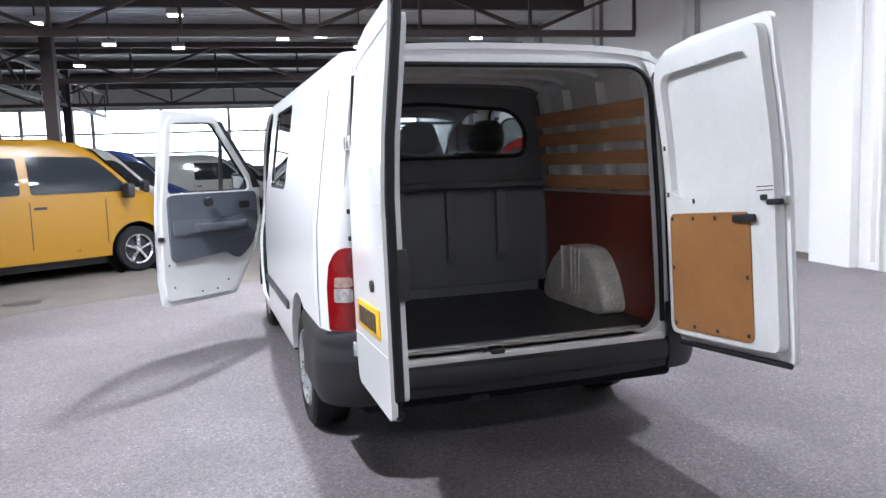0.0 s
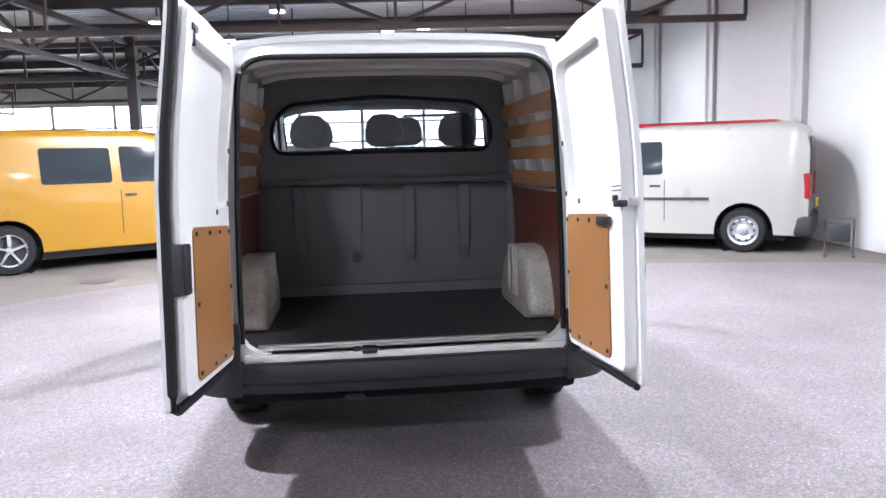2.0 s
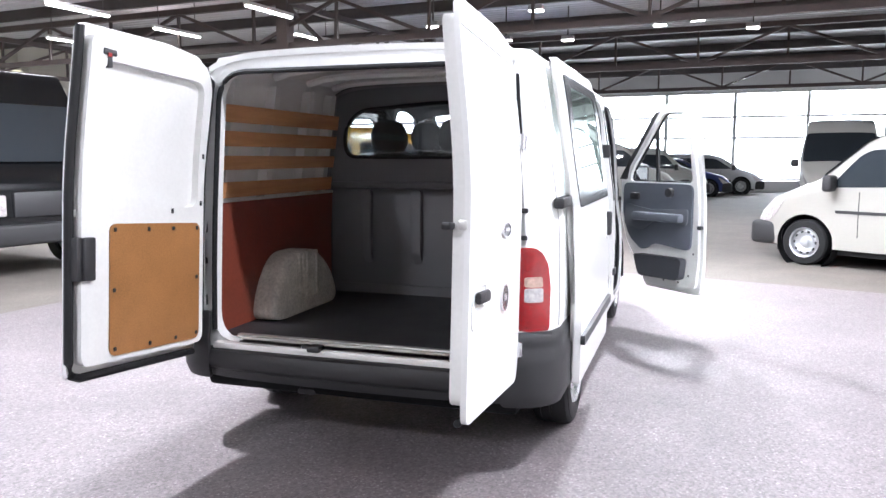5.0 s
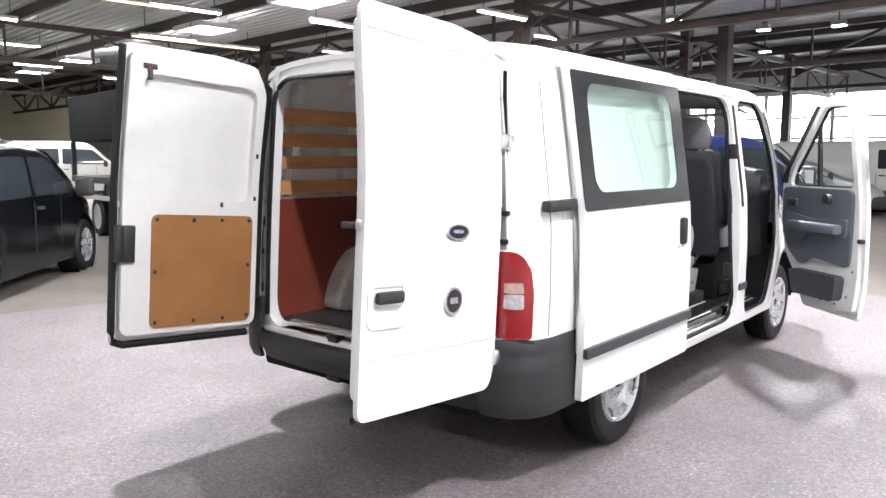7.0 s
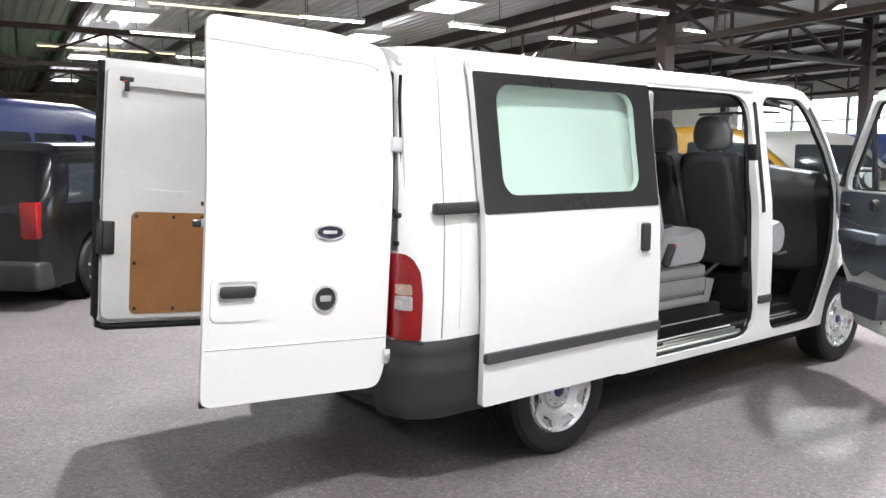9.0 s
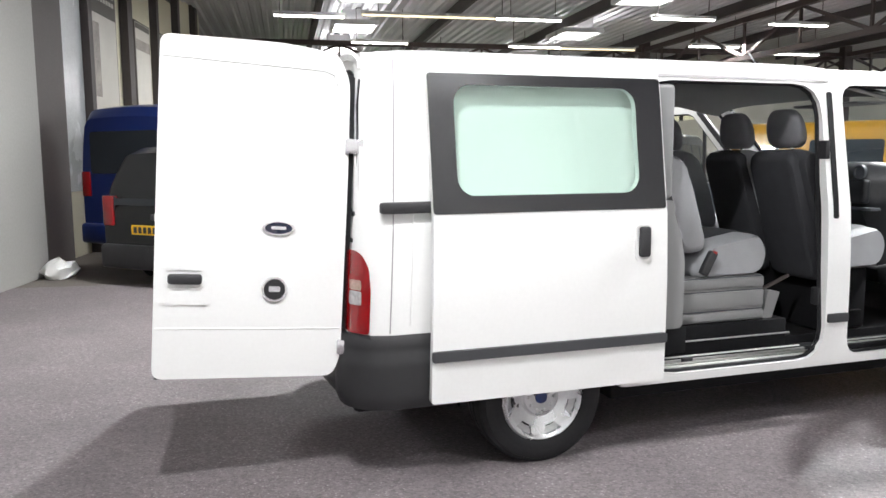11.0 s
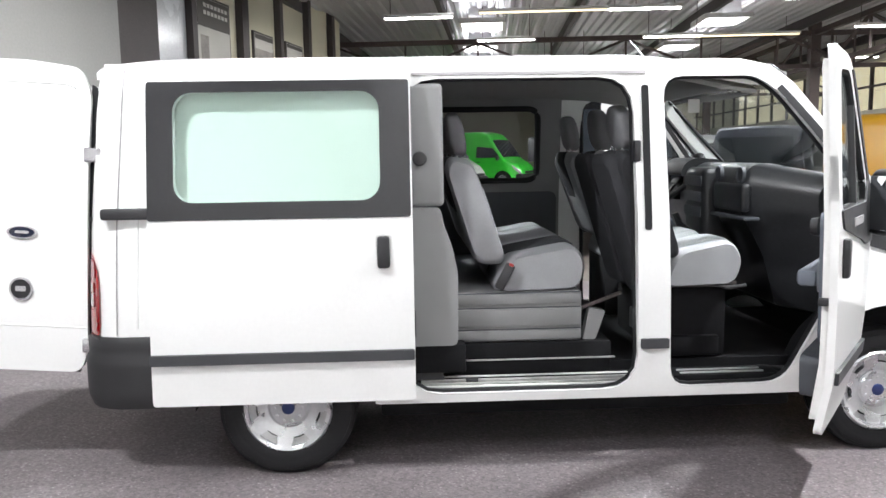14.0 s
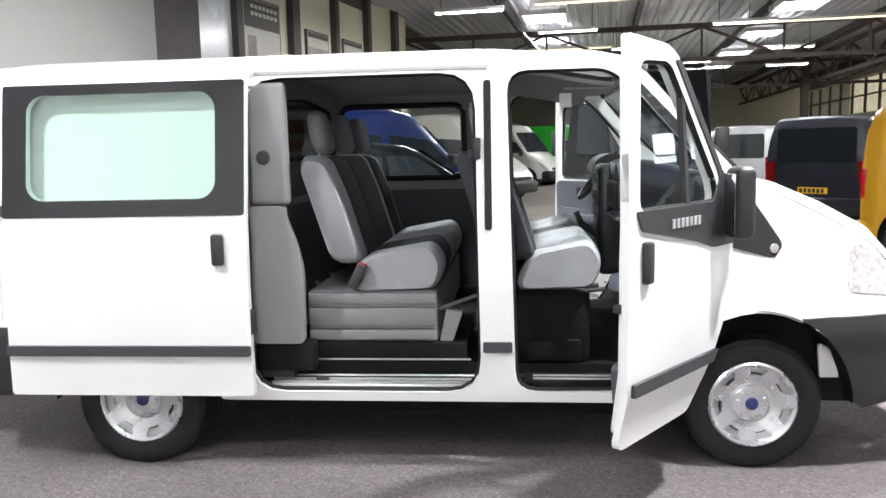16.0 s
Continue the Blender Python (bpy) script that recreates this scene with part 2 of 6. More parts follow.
def tube(bm, pts, r, seg=8, closed=False):
    pts = [Vector(p) for p in pts]
    n = len(pts)
    rings = []
    for i, p in enumerate(pts):
        a = pts[(i - 1) % n] if closed or i else p
        b = pts[(i + 1) % n] if closed or i < n - 1 else p
        d = (b - a).normalized()
        up = Vector((0, 0, 1)) if abs(d.z) < 0.9 else Vector((1, 0, 0))
        s = d.cross(up).normalized()
        u = s.cross(d)
        rings.append([bm.verts.new(p + r * (math.cos(t) * s + math.sin(t) * u)) for t in (2 * math.pi * k / seg for k in range(seg))])
    for i in range(n if closed else n - 1):
        A, B = rings[i], rings[(i + 1) % n]
        for k in range(seg):
            bm.faces.new((A[k], A[(k + 1) % seg], B[(k + 1) % seg], B[k]))
    if not closed:
        bm.faces.new(rings[0][::-1])
        bm.faces.new(rings[-1])
    return bm


def lathe(bm, prof, seg=32, m=Matrix(), caps=False):
    """Turns a profile of (radius, along) round the local x axis."""
    rings = []
    for r, a in prof:
        rings.append([bm.verts.new(m @ Vector((a, r * math.cos(t), r * math.sin(t)))) for t in (2 * math.pi * k / seg for k in range(seg))])
    for A, B in zip(rings, rings[1:]):
        for k in range(seg):
            bm.faces.new((A[k], A[(k + 1) % seg], B[(k + 1) % seg], B[k]))
    for ring in (rings[0], rings[-1]):
        if caps and (ring[0].co - ring[seg // 2].co).length > 0.004:
            bm.faces.new(ring)
    bmesh.ops.recalc_face_normals(bm, faces=bm.faces)
    return bm


def rrect(u0, u1, v0, v1, r, n=5):
    out = []
    for cu, cv, a in ((u1 - r, v1 - r, 0), (u0 + r, v1 - r, 90), (u0 + r, v0 + r, 180), (u1 - r, v0 + r, 270)):
        for k in range(n + 1):
            t = radians(a + 90 * k / n)
            out.append((cu + r * math.cos(t), cv + r * math.sin(t)))
    return out


def arc(cu, cv, r, a0, a1, n=10):
    return [(cu + r * math.cos(radians(a0 + (a1 - a0) * k / n)), cv + r * math.sin(radians(a0 + (a1 - a0) * k / n))) for k in range(n + 1)]


def soft(points, r, n=4):
    """A polygon with its corners rounded."""
    out = []
    for i, p in enumerate(points):
        a, b = Vector(points[i - 1]), Vector(points[(i + 1) % len(points)])
        p = Vector(p)
        k = min(r, (a - p).length * 0.45, (b - p).length * 0.45)
        s, e = p + (a - p).normalized() * k, p + (b - p).normalized() * k
        for j in range(n + 1):
            t = j / n
            out.append(tuple((1 - t) ** 2 * s + 2 * t * (1 - t) * p + t * t * e))
    return out


def inside(p, loop):
    x, y = p
    c = False
    j = len(loop) - 1
    for i in range(len(loop)):
        xi, yi = loop[i]
        xj, yj = loop[j]
        if (yi > y) != (yj > y) and x < (xj - xi) * (y - yi) / (yj - yi) + xi:
            c = not c
        j = i
    return c


def sheet(outer, holes, fmap, thick=0.0, step=0.08, bm=None):
    """A sheet with holes, cut in the plane and laid on a surface by fmap(u, v, depth)."""
    from mathutils.geometry import delaunay_2d_cdt
    bm = bm or bmesh.new()
    pts, edges = [], []
    for loop in [outer, *holes]:
        dense = []
        for i, p in enumerate(loop):
            q = loop[(i + 1) % len(loop)]
            n = max(1, int(math.hypot(q[0] - p[0], q[1] - p[1]) / step))
            dense += [(p[0] + (q[0] - p[0]) * k / n, p[1] + (q[1] - p[1]) * k / n) for k in range(n)]
        base = len(pts)
        pts += dense
        edges += [(base + k, base + (k + 1) % len(dense)) for k in range(len(dense))]
    us, vs = [p[0] for p in outer], [p[1] for p in outer]
    rim = np.array(pts)
    u = min(us) + step / 2
    while u < max(us):
        v = min(vs) + step / 2
        while v < max(vs):
            if inside((u, v), outer) and not any(inside((u, v), h) for h in holes):
                if np.min(np.hypot(rim[:, 0] - u, rim[:, 1] - v)) > step * 0.4:
                    pts.append((u, v))
            v += step
        u += step
    co, _, faces, *_ = delaunay_2d_cdt([Vector(p) for p in pts], edges, [], 0, 1e-5)
    keep = []
    for f in faces:
        c = sum((co[i] for i in f), Vector((0, 0))) / len(f)
        if inside(c, outer) and not any(inside(c, h) for h in holes):
            keep.append(f)
    used = sorted({i for f in keep for i in f})
    fr = {i: bm.verts.new(fmap(co[i].x, co[i].y, 0.0)) for i in used}
    count = {}
    made = []
    for f in keep:
        made.append(bm.faces.new([fr[i] for i in f]))
        for a, b in zip(f, (*f[1:], f[0])):
            count[(min(a, b), max(a, b))] = count.get((min(a, b), max(a, b)), 0) + 1
    if thick:
        bk = {i: bm.verts.new(fmap(co[i].x, co[i].y, thick)) for i in used}
        for f in keep:
            made.append(bm.faces.new([bk[i] for i in reversed(f)]))
        for (a, b), n in count.items():
            if n == 1:
                made.append(bm.faces.new((fr[a], fr[b], bk[b], bk[a])))
    bmesh.ops.recalc_face_normals(bm, faces=made)
    return bm


def lerp_table(table):
    xs, ys = [p[0] for p in table], [p[1] for p in table]
    return lambda v: float(np.interp(v, xs, ys))


def thing(name, label, category, group="", m=None):
    ob = new(name)
    if m is not None:
        ob.matrix_world = m
    return tagged(ob, label, category, group)


def setting(ob, label="", category=""):
    return tagged(ob, label, category, kind="structure")

# ---- the hall ----
def slab(name, x0, x1, y0, y1, z0, z1, material, label="", r=0.0):
    ob = part(name, boxed(x0, x1, y0, y1, z0, z1, r=r), material, smooth=0)
    ob.matrix_world = HALL
    return setting(ob, label)


slab("ground", -48, 14, -14, 40, -0.2, 0.0, FLOOR_L, "worn grey-brown concrete hall floor")
dark = [(-5.75, -3.4), (-5.45, -1.1), (-4.95, 0.3), (-4.68, 1.6), (-4.6, 2.6), (-4.25, 4.4), (-3.4, 5.7), (-2.2, 6.4), (-0.9, 6.9), (1.5, 6.7), (5.6, 5.6), (6.3, 5.4), (5.4, -9.5), (-4.2, -9.5)]
setting(part("coated_floor", sheet(soft(dark, 0.6), [], lambda u, v, d: Vector((u, v, 0.005 - d)), 0.01, step=0.6), FLOOR_D, smooth=0), "dark grey speckled coated floor area")

# east wall: a near face, a pier and the recessed bays behind it
slab("wall_east", 5.72, 6.4, -9, 5.5, 0, 6, WALL_W, "white painted hall wall")
slab("wall_east_bays", 6.15, 6.6, 5.5, 38, 0, 6, WALL_W, "white painted hall wall in panels")
for i, v in enumerate((9.2, 13.4, 17.6, 21.8, 26)):
    slab("wall_post", 6.08, 6.15, v, v + 0.07, 0, 6, PIPE_G, "thin grey wall post")
    slab("wall_panel", 6.08, 6.148, v + 0.5, v + 2.1, 0.0, 6, WALL_W, "pale wall panel")
slab("wall_pier", 5.6, 5.718, 4.75, 5.5, 0, 6, WALL_W, "white pier at the wall")
slab("pipe", 5.55, 5.62, 4.35, 4.42, 0.12, 6, WALL_W, "white pipe along the wall")
# south: white block, then columned bays with boards
SOUTH = pose(-6.45, -2.42, 0, 0, 0, -12.5)
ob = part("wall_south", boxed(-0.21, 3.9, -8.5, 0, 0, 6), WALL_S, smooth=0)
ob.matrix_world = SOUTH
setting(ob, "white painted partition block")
slab("wall_back", -6, 5.72, -9.4, -9.0, 0, 6, WALL_W)
# cream paint, brightened in its colour for the warm light on the bays
CREAM_L = mat("lit_cream_wall", (0.66, 0.62, 0.47), 0.75, vary=0.1, scale=0.7)
for x0, x1, y0, y1, name, material, label in [
        (-11.5, -0.21, -0.6, -0.3, "wall_bays", CREAM_L, "cream wall behind steel columns"), (-11.5, -11.2, -7, -0.6, "wall_return", BLOCK, "pale wall return"),
        (-42, -11.2, -7.4, -7, "wall_far", BLOCK, "pale far wall"), (-1.5, -0.213, -0.299, -0.14, "steel_column", STEEL_D, "broad dark steel column")] + [
        (u0, u1, -0.299, -0.15, "steel_column", STEEL_D, "dark steel wall column") for u0, u1 in ((-2.82, -2.65), (-4.98, -4.68), (-6.84, -6.66), (-8.7, -8.5), (-10.6, -10.35))]:
    ob = part(name, boxed(x0, x1, y0, y1, 0, 6), material, smooth=0)
    ob.matrix_world = SOUTH
    setting(ob, label)
slab("wall_west", -48, -47.5, -4, 38, 0, 6, mat("cream_wall", (0.5, 0.48, 0.4), 0.8, vary=0.08, scale=0.6), "cream end wall")

# north glazing
slab("wall_north_base", -47.5, 6.15, 33.0, 33.3, 0, 0.5, BLOCK, "low wall under the glazing")
slab("wall_north_top", -47.5, 6.15, 33.0, 33.3, 4.3, 6, BLOCK, "wall over the glazing")
win = thing("window_1", "wide glazed front in grey metal frames", "window", m=HALL)
win["kind"] = "structure"
for u in np.arange(-47, 6, 2.9):
    part("mullion", boxed(u - 0.07, u + 0.07, 33.05, 33.2, 0.5, 4.3), BLOCK, win, smooth=0)
for z in (0.52, 2.3, 3.2, 4.25):
    part("transom", boxed(-47, 6, 33.07, 33.18, z, z + 0.09), BLOCK, win, smooth=0)
back = part("backdrop", boxed(-60, 16, 38.8, 39, -0.5, 9), DAYLIGHT, smooth=0)
back.matrix_world = HALL
setting(back, "bright overcast daylight outside the glazing")

# office block with a lit window strip
CREAM = mat("cream_wall_paint", (0.56, 0.53, 0.45), 0.8, vary=0.08, scale=0.6)
slab("wall_office", -46, -21.6, 14.7, 15.1, 0, 2.8, CREAM, "cream office wall")
slab("wall_office_top", -46, -21.6, 14.7, 15.1, 4.4, 5.24, CREAM, "cream office wall over the windows")
slab("wall_office_end", -22, -21.6, 15.1, 30, 0, 5.24, CREAM, "cream office end wall")
win = thing("window_2", "strip of lit office windows in dark frames", "window", m=HALL)
win["kind"] = "structure"
for u in np.arange(-46, -21.5, 1.9):
    part("mullion", boxed(u - 0.06, u + 0.06, 14.86, 14.96, 2.8, 4.4), STEEL_D, win, smooth=0)
    part("pane", boxed(u + 0.06, u + 1.84, 14.9, 14.92, 2.8, 4.4), CLEAR_GLASS, win, smooth=0)
part("transom", boxed(-46, -21.6, 14.72, 14.8, 3.55, 3.62), STEEL_D, win, smooth=0)
back = part("office_backdrop", boxed(-46, -22.1, 17.5, 17.6, 2.0, 5.2), mat("lit_office", (0.8, 0.75, 0.6), 0.9, vary=0.5, scale=0.7, glow=((1, 0.86, 0.6), 0.7)), smooth=0)
back.matrix_world = HALL
setting(back, "warm lit office interior behind the windows")

# roof
bm = bmesh.new()
y = -14.0
prof = []
while y < 34:
    prof += [(y, 5.25), (y + 0.1, 5.25), (y + 0.14, 5.31), (y + 0.24, 5.31)]
    y += 0.28
rowa = [bm.verts.new((-48, a, b)) for a, b in prof]
rowb = [bm.verts.new((9, a, b)) for a, b in prof]
for i in range(len(prof) - 1):
    bm.faces.new((rowa[i], rowa[i + 1], rowb[i + 1], rowb[i]))
roof = part("ceiling", bm, DECK, smooth=0)
roof.matrix_world = HALL
setting(roof, "dark corrugated metal roof deck")
slab("roof_cover", -48, 9, -14, 34, 5.34, 5.6, STEEL_D)
for v in np.arange(-6, 34, 3.4):
    slab("purlin", -47.5, 6.1, v - 0.06, v + 0.06, 4.98, 5.24, STEEL_D, "dark steel roof beam")


def truss(u0, u1, v0, v1):
    """A lattice girder under the roof."""
    g = thing("roof_truss", "dark steel lattice roof girder with diagonal bars", "roof truss", "roof girders", HALL)
    a, b = Vector((u0, v0, 0)), Vector((u1, v1, 0))
    n = max(2, round((b - a).length / 2.2))
    for z, w in ((4.9, 0.14), (3.95, 0.12)):
        bm = bmesh.new()
        bar(bm, a + Vector((0, 0, z)), b + Vector((0, 0, z)), w)
        part("chord", bm, STEEL_R, g, smooth=0)
    for k in range(n):
        p, q = a.lerp(b, k / n), a.lerp(b, (k + 1) / n)
        bm = bmesh.new()
        lo, hi = (3.98, 4.86) if k % 2 else (4.86, 3.98)
        bar(bm, p + Vector((0, 0, lo)), q + Vector((0, 0, hi)), 0.07)
        part("brace", bm, STEEL_R, g, smooth=0)
        bm = bmesh.new()
        bar(bm, q + Vector((0, 0, 3.98)), q + Vector((0, 0, 4.86)), 0.06)
        part("brace", bm, STEEL_R, g, smooth=0)


truss(-8.6, -8.6, 11.5, 32.5)
for u in (-19.5, -31):
    truss(u, u, -2.8, 32.5)
for v in (11.5, 19.0, 26.5):
    truss(-47, 6.0, v, v)
for u in (-8.6, -19.5, -31):
    for v in (11.5, 19, 26.5):
        slab("steel_column", u - 0.14, u + 0.14, v - 0.14, v + 0.14, 0, 5.2, STEEL_R, "red-brown steel roof column")
slab("steel_column", -6.9, -6.6, 17.5, 17.8, 0, 5.2, STEEL_R, "dark steel roof column")


def hall_xy(u, v):
    p = HALL @ Vector((u, v, 0))
    return p.x, p.y


def strip_lamp(x, y, z=4.4, yaw=0, length=1.5, material=LAMP_ON):
    t = thing("strip_lamp", "lit white fluorescent strip lamp under the roof", "lamp", "roof lamps", pose(x, y, z, 0, 0, yaw + HALL_TURN))
    part("housing", boxed(-length / 2, length / 2, -0.07, 0.07, 0.03, 0.1, r=0.01), WALL_W, t, smooth=0)
    part("tube", boxed(-length / 2 + 0.03, length / 2 - 0.03, -0.05, 0.05, 0.0, 0.028), material, t, smooth=0)
    for k in (-0.4, 0.4):
        bm = bmesh.new()
        bar(bm, (k * length, 0, 0.1), (k * length, 0, 5.28 - z), 0.015)
        part("hanger", bm, STEEL_D, t, smooth=0)
    return t


for x, y in ((-12.3, 1.9), (-15.6, 4.2), (-11.4, 6.5), (-15.2, 8.4), (-10.4, 9.7), (-10.3, 12.7), (-13.8, 13.1), (-20.5, 11.2), (-19.5, 6.5), (-24, 9), (-7.6, 14.4), (-6.8, 11)):
    strip_lamp(x, y, yaw=90)
for x, y in ((-14.5, 16.5), (-20, 16), (-26, 13), (-26, 6), (-30, 10)):
    strip_lamp(x, y, yaw=90)
for x0, y in ((-13.5, 5.3), (-17.5, 10.8), (-22, 4.5)):
    strip_lamp(x0, y, z=4.75, yaw=90, length=4.0, material=LAMP_Y)


def skylight(x, y):
    t = thing("skylight", "bright daylight panel set in the roof", "skylight", "roof skylights", pose(x, y, 4.84, 0, 0, HALL_TURN))
    part("frame", sheet(rrect(-0.75, 0.75, -0.6, 0.6, 0.02, 1), [rrect(-0.68, 0.68, -0.53, 0.53, 0.02, 1)], lambda u, v, d: Vector((u, v, d)), 0.12, step=0.5), WALL_W, t, smooth=0)
    part("pane", boxed(-0.67, 0.67, -0.52, 0.52, 0.05, 0.07), SKYLIGHT, t, smooth=0)
    part("shaft", boxed(-0.5, 0.5, -0.35, 0.35, 0.121, 0.45), DECK, t, "metal skylight shaft", smooth=0)


for x, y in ((-12.0, 3.1), (-16.2, 3.65), (-20.4, 4.0), (-25, 4.5), (-10.6, 9.0), (-15.7, 9.85), (-20.5, 10.4), (-25.6, 11), (-30.5, 11.6), (-34, 5.5)):
    skylight(x, y)


def bell_lamp(x, y, z=4.4):
    """A square floodlight under the roof."""
    t = thing("flood_or_fill_lamp", "lit white square floodlight under the roof, known or added for fill", "lamp", "roof floodlights", pose(x, y, z, 0, 0, HALL_TURN))
    part("housing", boxed(-0.15, 0.15, -0.11, 0.11, 0.02, 0.13, r=0.025), PIPE_G, t)
    part("lens", boxed(-0.13, 0.13, -0.09, 0.09, -0.005, 0.018), LAMP_ON, t, smooth=0)
    bm = bmesh.new()
    bar(bm, (0, 0, 0.13), (0, 0, 5.28 - z), 0.03)
    part("hanger", bm, STEEL_D, t, smooth=0)


# fixtures at (5.0, 2.2), (-3.2, 0.4), (-1.8, -5.6) are added to go with fill lamps
FLOODS = [(-1.6, 12.5), (0.7, 15), (5.2, 14.4), (-3.1, 16.2), (1.5, 14.6), (2.7, 16), (-1.6, 16.6), (-4.2, 20), (-0.75, 5.4), (1.45, 4.9), (3.0, -0.7), (5.0, 2.2), (-3.2, 0.4), (-4.2, 13.7), (-1.8, -5.6)]
for x, y in FLOODS:
    bell_lamp(x, y)
# light of the floodlights over and beyond the van, with added fill lamps among them
lamp(-0.75, 5.4, 4.37, 490, 0.12)
lamp(1.45, 4.9, 4.37, 365, 0.12)
lamp(3.0, -0.7, 4.37, 240, 0.14)
# fill added to brighten the van's right side, no source known there
lamp(5.0, 2.2, 4.37, 110, 0.3)
# unseen fill added behind the viewpoint for the cargo space and rear doors
lamp(-1.8, -5.6, 4.37, 175, 0.3)
# fill added by guess to brighten the floor left of the van
lamp(-3.2, 0.4, 4.37, 430, 0.2)
lamp(1.5, 14.6, 4.37, 150, 0.5)
lamp(-4.2, 13.7, 4.37, 215, 0.5)
lamp(5.2, 14.4, 4.37, 70, 0.3)
lamp(-11.4, 6.5, 4.37, 450, 1.4)
lamp(-12.3, 1.9, 4.37, 230, 1.4)
lamp(*hall_xy(-14, 12), 4.3, 650, 1.4)
lamp(-24, 9, 4.3, 900, 1.4)

# ---- the white van: x to its right side, y ahead, rear doors at y 0.1 ----
HALF = lerp_table([(0.3, 0.958), (0.36, 0.974), (0.62, 0.979), (0.9, 0.981), (1.2, 0.968), (1.5, 0.922), (1.75, 0.885), (1.88, 0.862), (1.93, 0.84), (1.97, 0.8)])


def smooth01(t):
    t = min(max(t, 0.0), 1.0)
    return t * t * (3 - 2 * t)


def half_width(y, z):
    w = HALF(z)
    a = 0.12 + 0.2 * smooth01((z - 0.6) / 0.5)
    w *= 1 - a * smooth01((y - 3.35) / 1.45)
    r, y0 = 0.2, 0.06
    if y < y0 + r:
        w -= r - math.sqrt(max(r * r - (r - max(y - y0, 0)) ** 2, 0))
    if y > 4.35:
        q = min((y - 4.35) / 0.5, 1)
        w -= 0.32 * (1 - math.sqrt(1 - q * q))
    return w


def lean(v):
    """The tail leans forward as it rises."""
    return 0.062 * min(max((v - 0.7) / 1.2, 0.0), 1.1)


def side_map(sign, off=0.0):
    return lambda u, v, d: Vector((sign * (half_width(u, v) + off - d), u + lean(v) * (1 - smooth01((u - 0.26) / 0.5)), v))


van = thing("van", "white panel van with open doors and second-row seats", "van")

R_ARCH, F_ARCH = arc(1.0, 0.33, 0.42, 118, 2, 12), arc(3.933, 0.33, 0.42, 178, 62, 12)
BODY = [(0.07, 0.7)] + R_ARCH + [(1.45, 0.34), (3.49, 0.34)] + F_ARCH + [(4.6, 0.72), (4.66, 0.86), (4.52, 1.03), (4.3, 1.16), (4.09, 1.26), (3.93, 1.3), (3.72, 1.52), (3.44, 1.84), (3.34, 1.92), (3.2, 1.955), (0.3, 1.965), (0.09, 1.95)]
SLIDE = soft([(1.57, 0.385), (2.68, 0.385), (2.665, 1.87), (1.57, 1.87)], 0.17)
FRONT = soft([(2.84, 0.388), (3.4, 0.395), (3.5, 0.58), (3.66, 0.86), (3.76, 1.05), (3.76, 1.3), (3.62, 1.5), (3.36, 1.8), (3.26, 1.87), (2.81, 1.87)], 0.1)
WIN2 = soft([(1.62, 1.31), (2.54, 1.31), (2.54, 1.84), (1.62, 1.84)], 0.09)
part("side_panel", sheet(BODY, [SLIDE, FRONT], side_map(1), 0.05, step=0.09), WHITE, van, "white right body side with door openings")
part("side_panel", sheet(BODY, [WIN2, FRONT], side_map(-1), 0.05, step=0.09), WHITE, van, "white left body side with a window")


def roof_map(u, v, d):
    w = half_width(v, 1.95) - 0.004
    k = min(abs(u) / w, 1.0)
    top = 2.0 + 0.02 * (1 - k * k) - 0.055 * k ** 8
    top -= 0.09 * smooth01((v - 2.5) / 0.85) ** 2 + 0.03 * smooth01((0.5 - v) / 0.45)
    return Vector((u, v, top - d))


def roof_sheet(share, y0, y1, thick, drop=0.0):
    bm = bmesh.new()
    nx, ny = 22, 26
    top = [[None] * (nx + 1) for _ in range(ny + 1)]
    low = [[None] * (nx + 1) for _ in range(ny + 1)]
    for j in range(ny + 1):
        y = y0 + (y1 - y0) * j / ny
        w = half_width(max(y, 0.1), 1.95) - 0.004
        for i in range(nx + 1):
            k = math.sin(math.pi * (i / nx - 0.5))
            top[j][i] = bm.verts.new(roof_map(k * w * share, y, drop))
            low[j][i] = bm.verts.new(roof_map(k * w * share, y, drop + thick))
    for j in range(ny):
        for i in range(nx):
            bm.faces.new((top[j][i], top[j][i + 1], top[j + 1][i + 1], top[j + 1][i]))
            bm.faces.new((low[j][i], low[j + 1][i], low[j + 1][i + 1], low[j][i + 1]))
    for j in range(ny):
        for i in (0, nx):
            bm.faces.new((top[j][i], top[j + 1][i], low[j + 1][i], low[j][i]))
    for i in range(nx):
        for j in (0, ny):
            bm.faces.new((top[j][i], top[j][i + 1], low[j][i + 1], low[j][i]))
    bmesh.ops.recalc_face_normals(bm, faces=bm.faces)
    return bm


part("roof", roof_sheet(1.0, 0.15, 3.36, 0.03), WHITE, van, "white roof skin")
part("headliner", roof_sheet(0.97, 1.6, 3.3, 0.02, 0.06), HEADLINER, van, "grey cloth roof lining")

# rear frame round the cargo opening
def rear_map(u, v, d):
    return Vector((u, 0.075 + lean(v) + 0.02 * smooth01((v - 1.7) / 0.3) + 0.03 * (abs(u) / 0.9) ** 4 + d, v))


